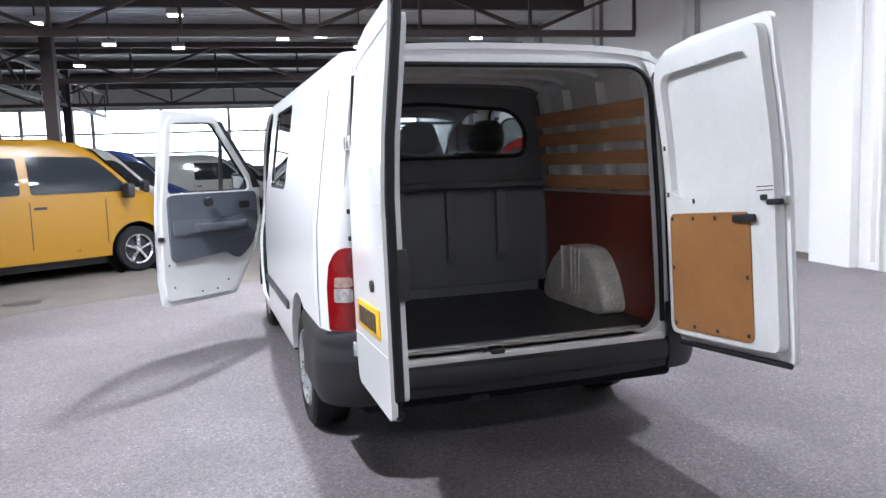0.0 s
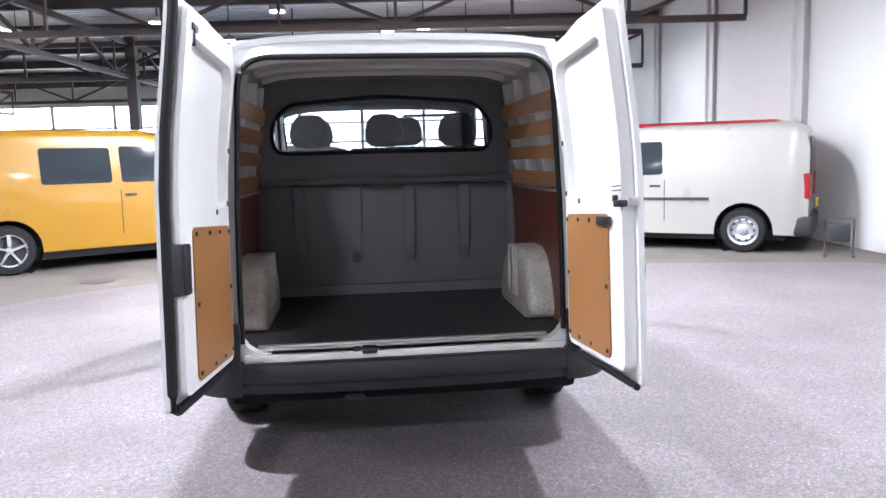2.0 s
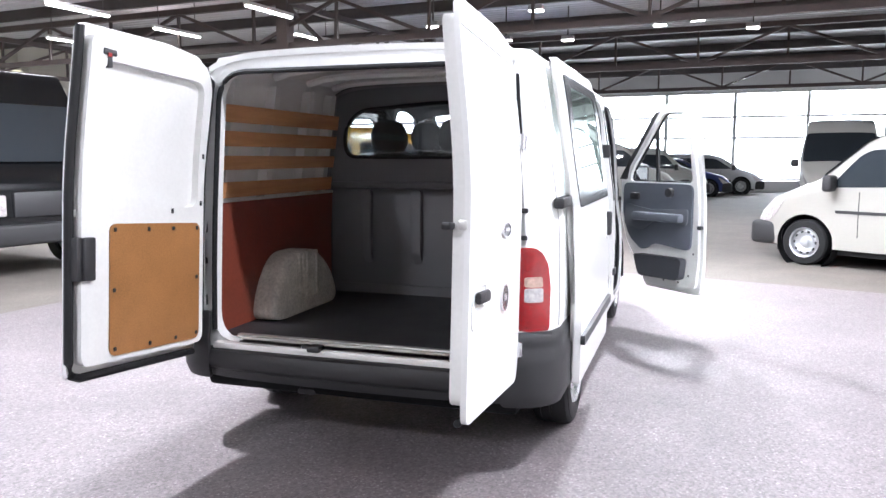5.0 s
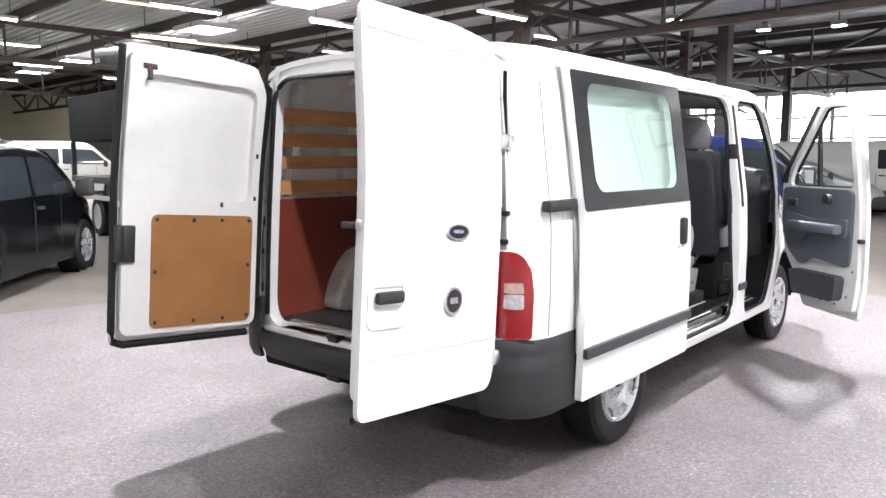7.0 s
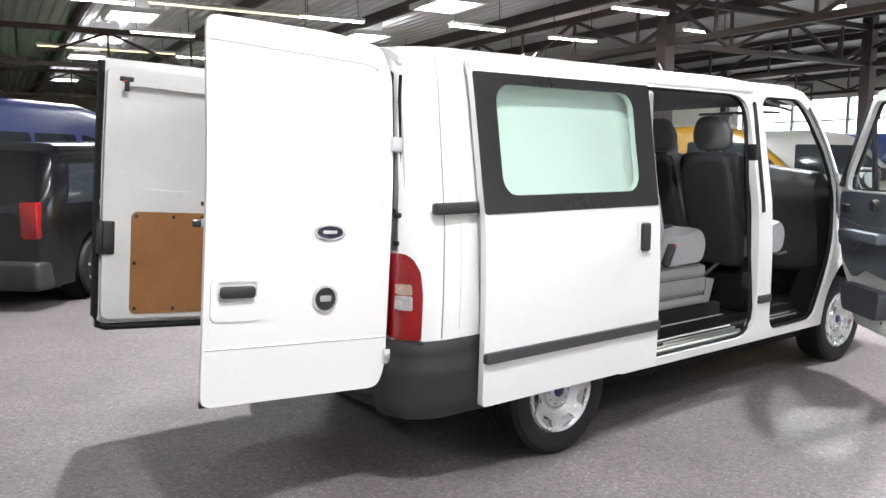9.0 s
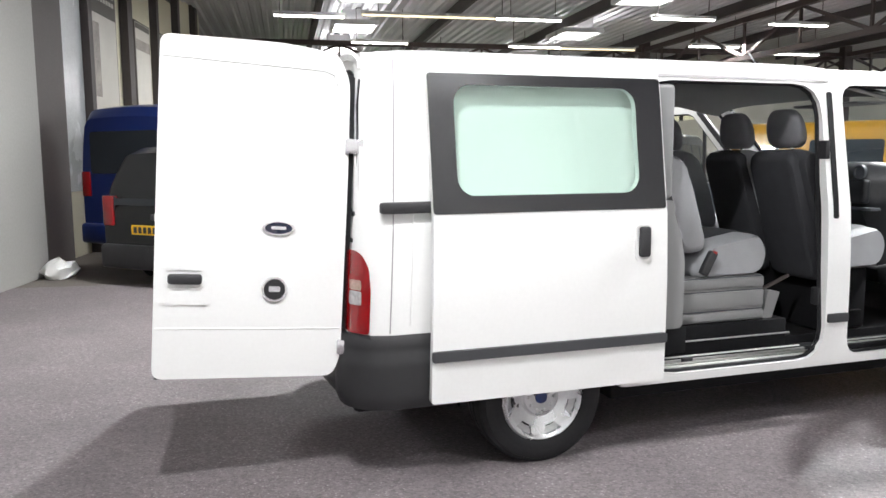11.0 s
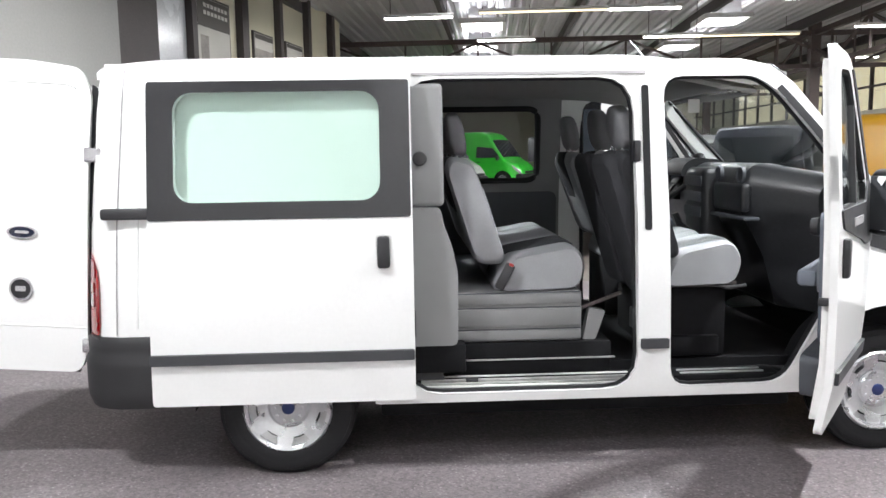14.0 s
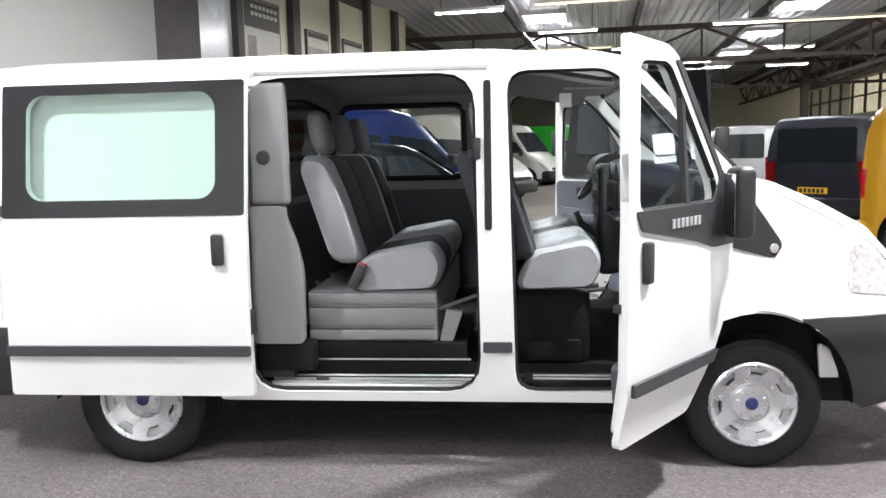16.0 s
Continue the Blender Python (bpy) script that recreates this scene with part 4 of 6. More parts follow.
# front doors: s runs back from the hinge
def front_door(side):
    out_x = lambda v: 0.45 * (HALF(v) - 0.955) - 0.035 * smooth01((0.62 - v) / 0.26)
    dm = lambda u, v, t: Vector((u, out_x(v) - t, v))
    W = 0.87 if side > 0 else 1.03
    outline = soft([(0.0, 0.98), (0.08, 0.74), (0.26, 0.5), (0.34, 0.385), (W + 0.03, 0.37), (W + 0.018, 1.1), (W - 0.03, 1.7), (W - 0.055, 1.91), (W - 0.075, 1.925), (0.5, 1.905), (0.42, 1.85), (0.1, 1.42), (0.0, 1.28)], 0.04)
    hole = soft([(W - 0.07, 1.27), (W - 0.13, 1.83), (0.51, 1.84), (0.15, 1.36), (0.13, 1.27)], 0.05)
    d = part("front_door", sheet(outline, [hole], dm, 0.03, step=0.08), WHITE, van, "open white front door")
    part("inner_panel", sheet(soft([(0.04, 0.98), (0.1, 0.76), (0.29, 0.52), (0.37, 0.42), (W, 0.42), (W - 0.015, 1.1), (W - 0.085, 1.84), (W - 0.12, 1.875), (0.52, 1.875), (0.45, 1.83), (0.12, 1.42), (0.04, 1.28)], 0.04), [hole], lambda u, v, t: dm(u, v, 0.06 - t), 0.031, step=0.09), WHITE_IN, d, "white inner door frame")
    ring = [dm(u, v, 0.015) for u, v in hole]
    part("window_rubber", tube(bmesh.new(), ring, 0.014, 6, True), RUBBER, d, "black window rubber")
    part("window_bar", sheet([(0.395, 1.27), (0.42, 1.27), (0.42, 1.72), (0.395, 1.685)], [], lambda u, v, t: dm(u, v, 0.004 + t), 0.026, step=0.1), BLACK_PL, d, "black window divider")
    part("frame_cover", sheet(soft([(0.015, 1.29), (0.11, 1.425), (0.425, 1.85), (0.47, 1.848), (0.135, 1.4), (0.1, 1.285)], 0.01), [], lambda u, v, t: dm(u, v, -0.006 + t), 0.07, step=0.1), BLACK_PL, d, "black front window frame")
    part("pane", sheet(hole, [], lambda u, v, t: dm(u, v, 0.02 + t), 0.004, step=0.2), CLEAR_GLASS, d, "clear door glass")
    # inside: door card with pocket and pull
    card = part("door_card", sheet(soft([(0.07, 1.0), (0.14, 0.8), (0.3, 0.68), (0.42, 0.76), (W - 0.07, 0.72), (W - 0.06, 1.26), (0.08, 1.26)], 0.06), [], lambda u, v, t: dm(u, v, 0.082 - t), 0.024, step=0.09), CARD, d, "blue-grey plastic door card")
    if side > 0:
        part("pocket", sheet(soft([(0.32, 0.48), (W - 0.12, 0.48), (W - 0.1, 0.66), (0.26, 0.66)], 0.04), [], lambda u, v, t: Vector((u, out_x(0.6) - 0.15 + t, v)), 0.075, step=0.1), TRIM_D, d, "dark grey door pocket")
    part("card_band", sheet(soft([(0.1, 0.9), (0.3, 0.86), (0.45, 0.96), (W - 0.1, 0.93), (W - 0.09, 1.06), (0.4, 1.04), (0.12, 1.08)], 0.03), [], lambda u, v, t: dm(u, v, 0.096 - t), 0.014, step=0.09), CARD_L, d, "paler moulded band")
    part("arm_rest", boxed(0.25, 0.75, -0.17, -0.09, 0.95, 1.02, r=0.02), CARD, d, "blue-grey arm rest")
    part("pull_handle", boxed(0.2, 0.3, -0.135, -0.105, 1.12, 1.18, r=0.012), BLACK_PL, d, "black inner handle")
    part("crank", lathe(bmesh.new(), [(0.0, 0.0), (0.04, 0.0), (0.035, 0.03), (0.0, 0.032)], 16, Matrix.Translation((0.62, -0.112, 1.19)) @ pose(0, 0, 0, 0, 0, -90)), BLACK_PL, d, "black round knob")
    for u, v in ((0.42, 0.52), (0.55, 0.46), (0.7, 0.46), (W - 0.08, 0.52), (W - 0.05, 0.7)):
        c = dm(u, v, 0.061)
        part("hole_plug", boxed(u - 0.008, u + 0.008, c.y - 0.004, c.y + 0.002, v - 0.008, v + 0.008, r=0.003, seg=1), BLACK_PL, d, "small black plug")
    # outside: rubbing strip, handle, sail panel with lettering plate, mirror
    part("moulding", sheet(soft([(0.2, 0.58), (W - 0.004, 0.58), (W - 0.004, 0.632), (0.16, 0.632)], 0.006), [], lambda u, v, t: dm(u, v, -0.016 + t), 0.016, step=0.15), MOULD, d, "grey rubbing strip")
    part("door_handle", boxed(W - 0.13, W - 0.075, 0.0, 0.035, 1.0, 1.16, r=0.012), BLACK_PL, d, "black pull handle")
    part("sail_panel", sheet(soft([(0.0, 1.08), (0.2, 1.08), (0.35, 1.12), (0.8, 1.2), (0.83, 1.275), (0.2, 1.275), (0.1, 1.4), (0.0, 1.27)], 0.02), [], lambda u, v, t: dm(u, v, -0.008 + t), 0.008, step=0.1), BLACK_PL, d, "black sail panel")
    for k in range(7):
        x = 0.58 - 0.036 * k
        part("name_bar", boxed(x - 0.026, x, out_x(1.2) + 0.008, out_x(1.2) + 0.013, 1.19, 1.228, r=0.002, seg=1), PIPE_G, d, "silver lettering bar")
    MM = Matrix.Translation((0.11, 0.085, 0)) @ pose(0, 0, 0, 0, 0, -45)
    part("mirror", boxed(-0.045, 0.045, -0.075, 0.075, 1.11, 1.42, r=0.035, seg=4, m=MM), BLACK_PL, d, "black door mirror housing")
    part("mirror_arm", boxed(0.02, 0.1, -0.02, 0.1, 1.12, 1.2, r=0.02), BLACK_PL, d, "black mirror arm")
    part("mirror_glass", boxed(0.043, 0.048, -0.06, 0.06, 1.14, 1.39, r=0.002, seg=1, m=MM), mat("mirror_glass", (0.8, 0.82, 0.85), 0.02, 1.0, vary=0), d, "mirror glass")
    part("edge_catch", boxed(W - 0.02, W + 0.02, -0.06, -0.02, 0.9, 0.93, r=0.006), BLACK_PL, d, "black door catch")
    return d


def hung(door, side, x, y, angle):
    a = radians(angle)
    s = Vector((side * math.sin(a), -math.cos(a), 0))
    n = Vector((side * math.cos(a), math.sin(a), 0))
    m = Matrix(((s.x, n.x, 0, side * x), (s.y, n.y, 0, y), (0, 0, 1, 0), (0, 0, 0, 1)))
    door.matrix_world = m


hung(front_door(1), 1, 0.95, 3.8, 51.5)
hung(front_door(-1), -1, 0.95, 3.8, 54)
for s in (1, -1):
    part("fender_panel", sheet(soft([(3.78, 1.06), (4.02, 0.99), (4.07, 1.05), (3.9, 1.285), (3.8, 1.4), (3.77, 1.3)], 0.03), [], side_map(s, 0.006), 0.01, step=0.06), BLACK_PL, van, "black panel before the door")
    part("side_marker", lathe(bmesh.new(), [(0.0, 0.0), (0.024, 0.0), (0.018, 0.012), (0.0, 0.014)], 16, Matrix.Translation((s * (half_width(4.02, 1.03) + 0.004), 4.02, 1.035)) @ pose(0, 0, 0, 0, 0, 0 if s > 0 else 180)), CLEAR_LENS, van, "clear side lamp")

# nose: bonnet, front panel, windscreen
def nose_sheet(rows, nx=16):
    bm = bmesh.new()
    grid = []
    for y, z, w, bow in rows:
        grid.append([bm.verts.new((k * w, y + bow * (1 - k * k), z + 0.05 * (1 - k * k) * (1 if z > 0.9 else 0))) for k in np.linspace(-1, 1, nx + 1)])
    for A, B in zip(grid, grid[1:]):
        for i in range(nx):
            bm.faces.new((A[i], A[i + 1], B[i + 1], B[i]))
    bmesh.ops.recalc_face_normals(bm, faces=bm.faces)
    return bm


hw = half_width
part("bonnet", nose_sheet([(3.93, 1.3, hw(3.93, 1.3), 0.1), (4.09, 1.265, hw(4.09, 1.26), 0.12), (4.3, 1.165, hw(4.3, 1.16), 0.14), (4.52, 1.035, hw(4.52, 1.03), 0.16), (4.64, 0.9, hw(4.64, 0.9), 0.2)]), WHITE, van, "white bonnet")
part("front_panel", nose_sheet([(4.64, 0.9, hw(4.64, 0.9), 0.2), (4.66, 0.8, hw(4.66, 0.8), 0.2), (4.62, 0.7, hw(4.62, 0.7), 0.22)]), GLOSS_BLACK, van, "black grille panel")
part("front_bumper", nose_sheet([(4.58, 0.72, hw(4.55, 0.7) + 0.01, 0.26), (4.64, 0.68, hw(4.6, 0.68) + 0.02, 0.28), (4.66, 0.5, hw(4.62, 0.5) + 0.02, 0.3), (4.58, 0.33, hw(4.55, 0.4), 0.28)]), BUMPER, van, "dark grey front bumper")
for s in (1, -1):
    part("bumper_side", sheet(soft([*arc(3.933, 0.33, 0.435, 63, 2, 8), (4.42, 0.29), (4.6, 0.33), (4.66, 0.5), (4.62, 0.73)], 0.02), [], lambda u, v, d: Vector((s * (half_width(u, v) + (0.024 if v > 0.605 else 0.012) - d), u, v)), 0.04, step=0.04), BUMPER, van, "dark grey bumper side")
    part("headlight", sheet(soft([(4.36, 0.83), (4.62, 0.8), (4.6, 0.92), (4.47, 1.04), (4.4, 1.02)], 0.03), [], side_map(s, 0.006), 0.02, step=0.05), CLEAR_LENS, van, "clear headlight")


def screen_map(u, v, d):
    y = 3.93 - 0.57 * v + (0.16 - 0.08 * v) * (1 - u * u)
    z = 1.3 + 0.62 * v + 0.03 * (1 - u * u)
    return Vector((u * (half_width(3.93 - 0.57 * v, 1.3 + 0.62 * v) - 0.03), y - d, z))


part("windscreen", sheet(rrect(-0.97, 0.97, 0.02, 0.98, 0.06), [], screen_map, 0.005, step=0.15), CLEAR_GLASS, van, "clear windscreen")
part("screen_rubber", tube(bmesh.new(), [screen_map(u, v, 0) for u, v in rrect(-0.99, 0.99, 0.0, 1.0, 0.06)], 0.014, 6, True), RUBBER, van, "black windscreen rubber")
for s in (1, -1):
    part("pillar_cover", sheet([(3.755, 1.1), (3.755, 1.31), (3.62, 1.505), (3.36, 1.805), (3.385, 1.825), (3.655, 1.535), (3.8, 1.37), (3.9, 1.285), (3.86, 1.2)], [], side_map(s, 0.004), 0.008, step=0.05), BLACK_PL, van, "black windscreen pillar cover")
    # left lining takes a lighter material in place of the light it catches
    part("pillar_lining", sheet([(3.77, 1.31), (3.63, 1.515), (3.36, 1.81), (3.45, 1.835), (3.72, 1.52), (3.9, 1.3)], [], side_map(s, -0.053), 0.006, step=0.06), TRIM if s > 0 else WHITE_IN, van, "windscreen pillar lining, the left one lightened for the light on it")
part("antenna", tube(bmesh.new(), [roof_map(0, 3.08, 0.01), (0, 2.9, 2.16)], 0.005, 6), STEEL, van, "thin roof antenna")
part("header", boxed(-0.78, 0.78, 3.28, 3.46, 1.86, 1.9, r=0.015), HEADLINER, van)
part("wiper", tube(bmesh.new(), [screen_map(u, 0.04, -0.02) for u in (-0.1, 0.3, 0.8)], 0.008, 6), BLACK_PL, van, "black wiper")

# wheels
COVER = lerp_table([(0.0, 0.082), (0.055, 0.082), (0.086, 0.078), (0.094, 0.068), (0.102, 0.066), (0.125, 0.078), (0.16, 0.09), (0.185, 0.098), (0.195, 0.107), (0.203, 0.109), (0.213, 0.098)])


def cover_mesh():
    """A dished cover: rings of faces, seven windows left open and given depth."""
    bm = bmesh.new()
    radii = (0.03, 0.055, 0.086, 0.094, 0.102, 0.125, 0.145, 0.158, 0.172, 0.186, 0.195, 0.203, 0.213)
    n, sector = 12, math.pi / 7
    rings = []
    for r in radii:
        h = radians(10 + 5 * min(max((r - 0.145) / 0.041, 0), 1))
        ring = []
        for k in range(7 * n):
            q = k % n - 6
            a = math.copysign(abs(q) / 3 * h if abs(q) <= 3 else h + (abs(q) - 3) / 3 * (sector - h), q)
            t = 2 * math.pi * (k // n + 0.25) / 7 + a
            ring.append(bm.verts.new((COVER(r), r * math.cos(t), r * math.sin(t))))
        rings.append(ring)
    for i in range(len(radii) - 1):
        gap = 0.13 < radii[i] and radii[i + 1] < 0.19
        for k in range(7 * n):
            if gap and -3 <= k % n - 6 < 3:
                continue
            m = (k + 1) % (7 * n)
            bm.faces.new((rings[i][k], rings[i][m], rings[i + 1][m], rings[i + 1][k]))
    bm.faces.new(rings[0])
    bm.normal_update()
    rim = [e for e in bm.edges if e.is_boundary]
    out = bmesh.ops.extrude_edge_only(bm, edges=rim)["geom"]
    for v in out:
        if isinstance(v, bmesh.types.BMVert):
            v.co.x -= 0.02
    bmesh.ops.recalc_face_normals(bm, faces=bm.faces)
    return bm


def wheel(x, y, side, size=1.0):
    slits = []
    for k in range(7):
        a = 2 * math.pi * (k + 0.25) / 7
        turn = lambda pts: [(u * math.cos(a) - v * math.sin(a), u * math.sin(a) + v * math.cos(a)) for u, v in pts]
        slits.append(turn([(0.144, -0.024), (0.147, 0.0), (0.144, 0.024), (0.152, 0.027), (0.156, 0.0), (0.152, -0.027)]))
    w = part("wheel", cover_mesh(), SILVER, van, "silver wheel cover with seven windows")
    w.matrix_world = Matrix.Translation((x, y, 0.326 * size)) @ Matrix.Scale(size, 4) @ pose(0, 0, 0, 70 * y, 0, 0) @ pose(0, 0, 0, 0, 0, 0 if side > 0 else 180)
    part("backing", lathe(bmesh.new(), [(0.0, 0.05), (0.12, 0.06), (0.145, 0.066), (0.19, 0.084), (0.206, 0.09), (0.206, -0.1), (0.0, -0.1)], 40), WHEEL_IN, w, "grey pockets of the cover")
    t = [(0.2, -0.1), (0.25, -0.105), (0.3, -0.1), (0.322, -0.085), (0.328, -0.05), (0.322, -0.048), (0.322, -0.04), (0.328, -0.038), (0.328, 0.0), (0.322, 0.002), (0.322, 0.01), (0.328, 0.012), (0.328, 0.05), (0.322, 0.085), (0.308, 0.097), (0.302, 0.098), (0.3, 0.102), (0.27, 0.108), (0.262, 0.106), (0.25, 0.107), (0.22, 0.102), (0.212, 0.098), (0.205, 0.085)]
    part("tyre", lathe(bmesh.new(), t, 56), RUBBER, w, "black tyre")
    for pts in slits:
        part("slot", sheet(pts, [], lambda u, v, d: Vector((0.067 + 0.4 * (math.hypot(u, v) - 0.145) + 0.003 - d, u, v)), 0.006, step=0.1), BLACK_PL, w, "dark slot", smooth=0)
    for k in range(10):
        a = 2 * math.pi * k / 10
        part("stud", lathe(bmesh.new(), [(0.0, 0.012), (0.006, 0.011), (0.008, 0.0)], 8, Matrix.Translation((0.079, 0.066 * math.cos(a), 0.066 * math.sin(a)))), SILVER, w, "silver bolt cap")
    part("cap", lathe(bmesh.new(), [(0.0, 0.092), (0.022, 0.092), (0.03, 0.088), (0.033, 0.078)], 24), BLUE_CAP, w, "blue hub cap")
    return w


for y in (1.0, 3.933):
    for s in (1, -1):
        wheel(s * (0.855 if y < 2 else 0.8), y, s, 1.0 if y < 2 else 0.955)
        bm = bmesh.new()
        rows = []
        for x in (s * 0.965 if y < 2 else s * 0.925, s * 0.715):
            rows.append([bm.verts.new((x, y + 0.43 * math.cos(t), 0.33 + 0.43 * math.sin(t))) for t in np.linspace(0, math.pi, 25)])
        for i in range(24):
            bm.faces.new((rows[0][i], rows[0][i + 1], rows[1][i + 1], rows[1][i]))
        bm.faces.new(rows[1])
        part("wheel_arch", bm, WELL, van, "black wheel arch liner")
        if y > 2:
            part("inner_fender", sheet(soft([(4.27, 0.34), (4.35, 0.34), (4.345, 0.44), (4.3, 0.56), (4.25, 0.58)], 0.02), [], lambda u, v, d: Vector((s * (0.8 - d), u, v)), 0.02, step=0.06), WHITE_IN, van, "pale inner fender")
bm = bmesh.new()
tube(bm, [(0.55, 0.35, 0.3), (0.55, 1.0, 0.33), (0.5, 2.5, 0.28)], 0.03)
part("exhaust", bm, STEEL_D, van, "dark exhaust pipe")

# cargo space
part("cargo_floor", boxed(-0.86, 0.86, 0.2, 1.75, 0.42, 0.535), CARGO, van, "black rubber load floor", smooth=0)
part("bench_step", boxed(-0.8, 0.78, 1.68, 2.6, 0.4, 0.575, r=0.01), WELL, van, "black raised floor under the bench")
part("cab_floor", boxed(-0.86, 0.772, 1.75, 3.75, 0.38, 0.47), WELL, van, "black cab floor", smooth=0)
for s in (-1, 1):
    inner = lambda off: (lambda u, v, d: Vector((s * (half_width(max(u, 0.4), min(v, 1.85)) - off - d), u, v)))
    part("side_board", sheet(rrect(0.17, 1.6, 0.54, 1.235, 0.01, 2), [], inner(0.13), 0.008, step=0.2), PLY_RED, van, "red-brown plywood side lining", smooth=0)
    part("board_strip", sheet(rrect(0.17, 1.6, 1.232, 1.248, 0.003, 1), [], inner(0.122), 0.02, step=0.3), ALU, van, "pale strip on the lining edge")
    for z0, z1 in ((1.255, 1.34), (1.405, 1.48), (1.53, 1.61), (1.655, 1.745)):
        part("slat", sheet(rrect(0.17, 1.58, z0, z1, 0.006, 2), [], inner(0.115), 0.014, step=0.25), SLAT, van, "wooden lining slat")
    for y in (0.36, 0.78, 1.2, 1.5):
        part("rib", sheet(rrect(y - 0.03, y + 0.03, 1.24, 1.88, 0.01, 2), [], inner(0.055), 0.06, step=0.15), WHITE_IN, van, "grey-white body rib")
    # moulded wheel box
    bm = bmesh.new()
    prof = soft([(0.56, 0.535), (0.63, 0.74), (0.78, 0.91), (1.12, 0.91), (1.32, 0.77), (1.44, 0.535)], 0.12, 5)
    rows = [[bm.verts.new((s * x, 1.0 + (y - 1.0) * g, 0.535 + (z - 0.535) * g)) for y, z in prof] for x, g in ((0.86, 1.0), (0.74, 1.0), (0.722, 0.985), (0.708, 0.955), (0.7, 0.9))]
    for A, B in zip(rows, rows[1:]):
        for i in range(len(prof) - 1):
            bm.faces.new((A[i], A[i + 1], B[i + 1], B[i]))
    bm.faces.new(rows[-1])
    bmesh.ops.recalc_face_normals(bm, faces=bm.faces)
    wb = part("wheel_box", bm, WBOX, van, "pale grey plastic wheel box cover")
    for y in (0.88, 0.93, 0.98, 1.1):
        part("rib", boxed(min(s * 0.69, s * 0.76), max(s * 0.69, s * 0.76), y - 0.01, y + 0.01, 0.62, 0.9, r=0.008), WBOX, wb, "moulded rib")
for y in (0.3, 0.75, 1.15, 1.5):
    bm = bmesh.new()
    tube(bm, [roof_map(x, y, 0.05) for x in np.linspace(-0.76, 0.76, 15)], 0.022, 6)
    part("roof_bow", bm, WHITE_IN, van, "white roof bow")

# bulkhead with a wide window
def bulk_map(u, v, d):
    return Vector((u, 1.66 - 0.05 * smooth01((v - 1.25) / 0.06) + d, v))


bw = soft([(-0.72, 1.475), (0.68, 1.475), (0.69, 1.66), (0.58, 1.785), (-0.02, 1.83), (-0.62, 1.785), (-0.73, 1.66)], 0.09, 5)
part("bulkhead", sheet([(-0.86, 0.5), (0.86, 0.5), (0.86, 1.2), (0.84, 1.5), (0.79, 1.85), (0.74, 1.95), (-0.74, 1.95), (-0.79, 1.85), (-0.84, 1.5), (-0.86, 1.2)], [bw], bulk_map, 0.03, step=0.06), BULK, van, "dark grey plastic bulkhead")
part("bulkhead_pane", sheet(bw, [], lambda u, v, d: Vector((u, 1.625 + d, v)), 0.004, step=0.3), BULK_GLASS, van, "clear bulkhead window")
part("window_rubber", tube(bmesh.new(), [Vector((u, 1.605, v)) for u, v in bw], 0.014, 6, True), RUBBER, van, "black window rubber")
for x in (-0.575, -0.215, 0.14, 0.5):
    part("raised_rib", sheet(soft([(x - 0.035, 1.255), (x + 0.035, 1.255), (x + 0.028, 0.74), (x - 0.028, 0.74)], 0.025), [], lambda u, v, d: Vector((u, 1.598 + d + 0.05 * smooth01((0.84 - v) / 0.1), v)), 0.06, step=0.04), BULK, van, "raised bulkhead rib")
part("lower_panel", boxed(-0.8, 0.8, 1.645, 1.665, 0.6, 1.262, r=0.01), BULK, van, "flat lower bulkhead panel")
part("ledge", boxed(-0.82, 0.82, 1.56, 1.66, 1.27, 1.31, r=0.015), BULK, van, "bulkhead ledge")

# step and pillar trim in the sliding door opening
part("step_plate", boxed(0.74, 0.93, 1.6, 2.7, 0.365, 0.394, r=0.004), BLACK_PL, van, "black step plate")
part("tread_edge", boxed(0.776, 0.787, 1.84, 2.62, 0.488, 0.496, r=0.002), ALU, van, "bare metal tread edge")
for x0, x1, z, material in ((0.9, 0.914, 0.403, WHITE_IN), (0.866, 0.88, 0.408, ALU), (0.83, 0.843, 0.414, ALU), (0.794, 0.806, 0.42, WHITE_IN)):
    part("track_strip", boxed(x0, x1, 1.64, 2.68, 0.39, z, r=0.004), material, van, "bare metal door track")
part("track_catch", boxed(0.842, 0.866, 1.86, 1.92, 0.394, 0.424, r=0.005), BLACK_PL, van, "black track catch")
for x in (0.83, 0.88):
    part("cab_tread", boxed(x - 0.004, x + 0.004, 2.92, 3.34, 0.4, 0.432, r=0.002), ALU, van, "ribbed metal cab tread")
part("cab_step", boxed(0.72, 0.91, 2.88, 3.42, 0.375, 0.424, r=0.006), WELL, van, "black cab step")
bm = bmesh.new()
bar(bm, (0.72, 2.46, 0.735), (0.7, 2.67, 0.805), 0.016)
part("belt_rod", bm, STEEL_D, van, "thin dark rod", smooth=0)
part("bracket", sheet(soft([(2.465, 0.575), (2.53, 0.575), (2.58, 0.72), (2.5, 0.735)], 0.01), [], lambda u, v, d: Vector((0.74 - d, u, v)), 0.06, step=0.1), TRIM, van, "grey wedge bracket")
part("sill_panel", boxed(0.79, 0.885, 1.57, 1.86, 0.46, 0.602, r=0.01), WELL, van, "black panel under the pillar trim")
part("pillar_trim", boxed(0.8, 0.872, 1.57, 1.765, 1.272, 1.85, r=0.025, seg=4), TRIM, van, "light grey pillar trim")
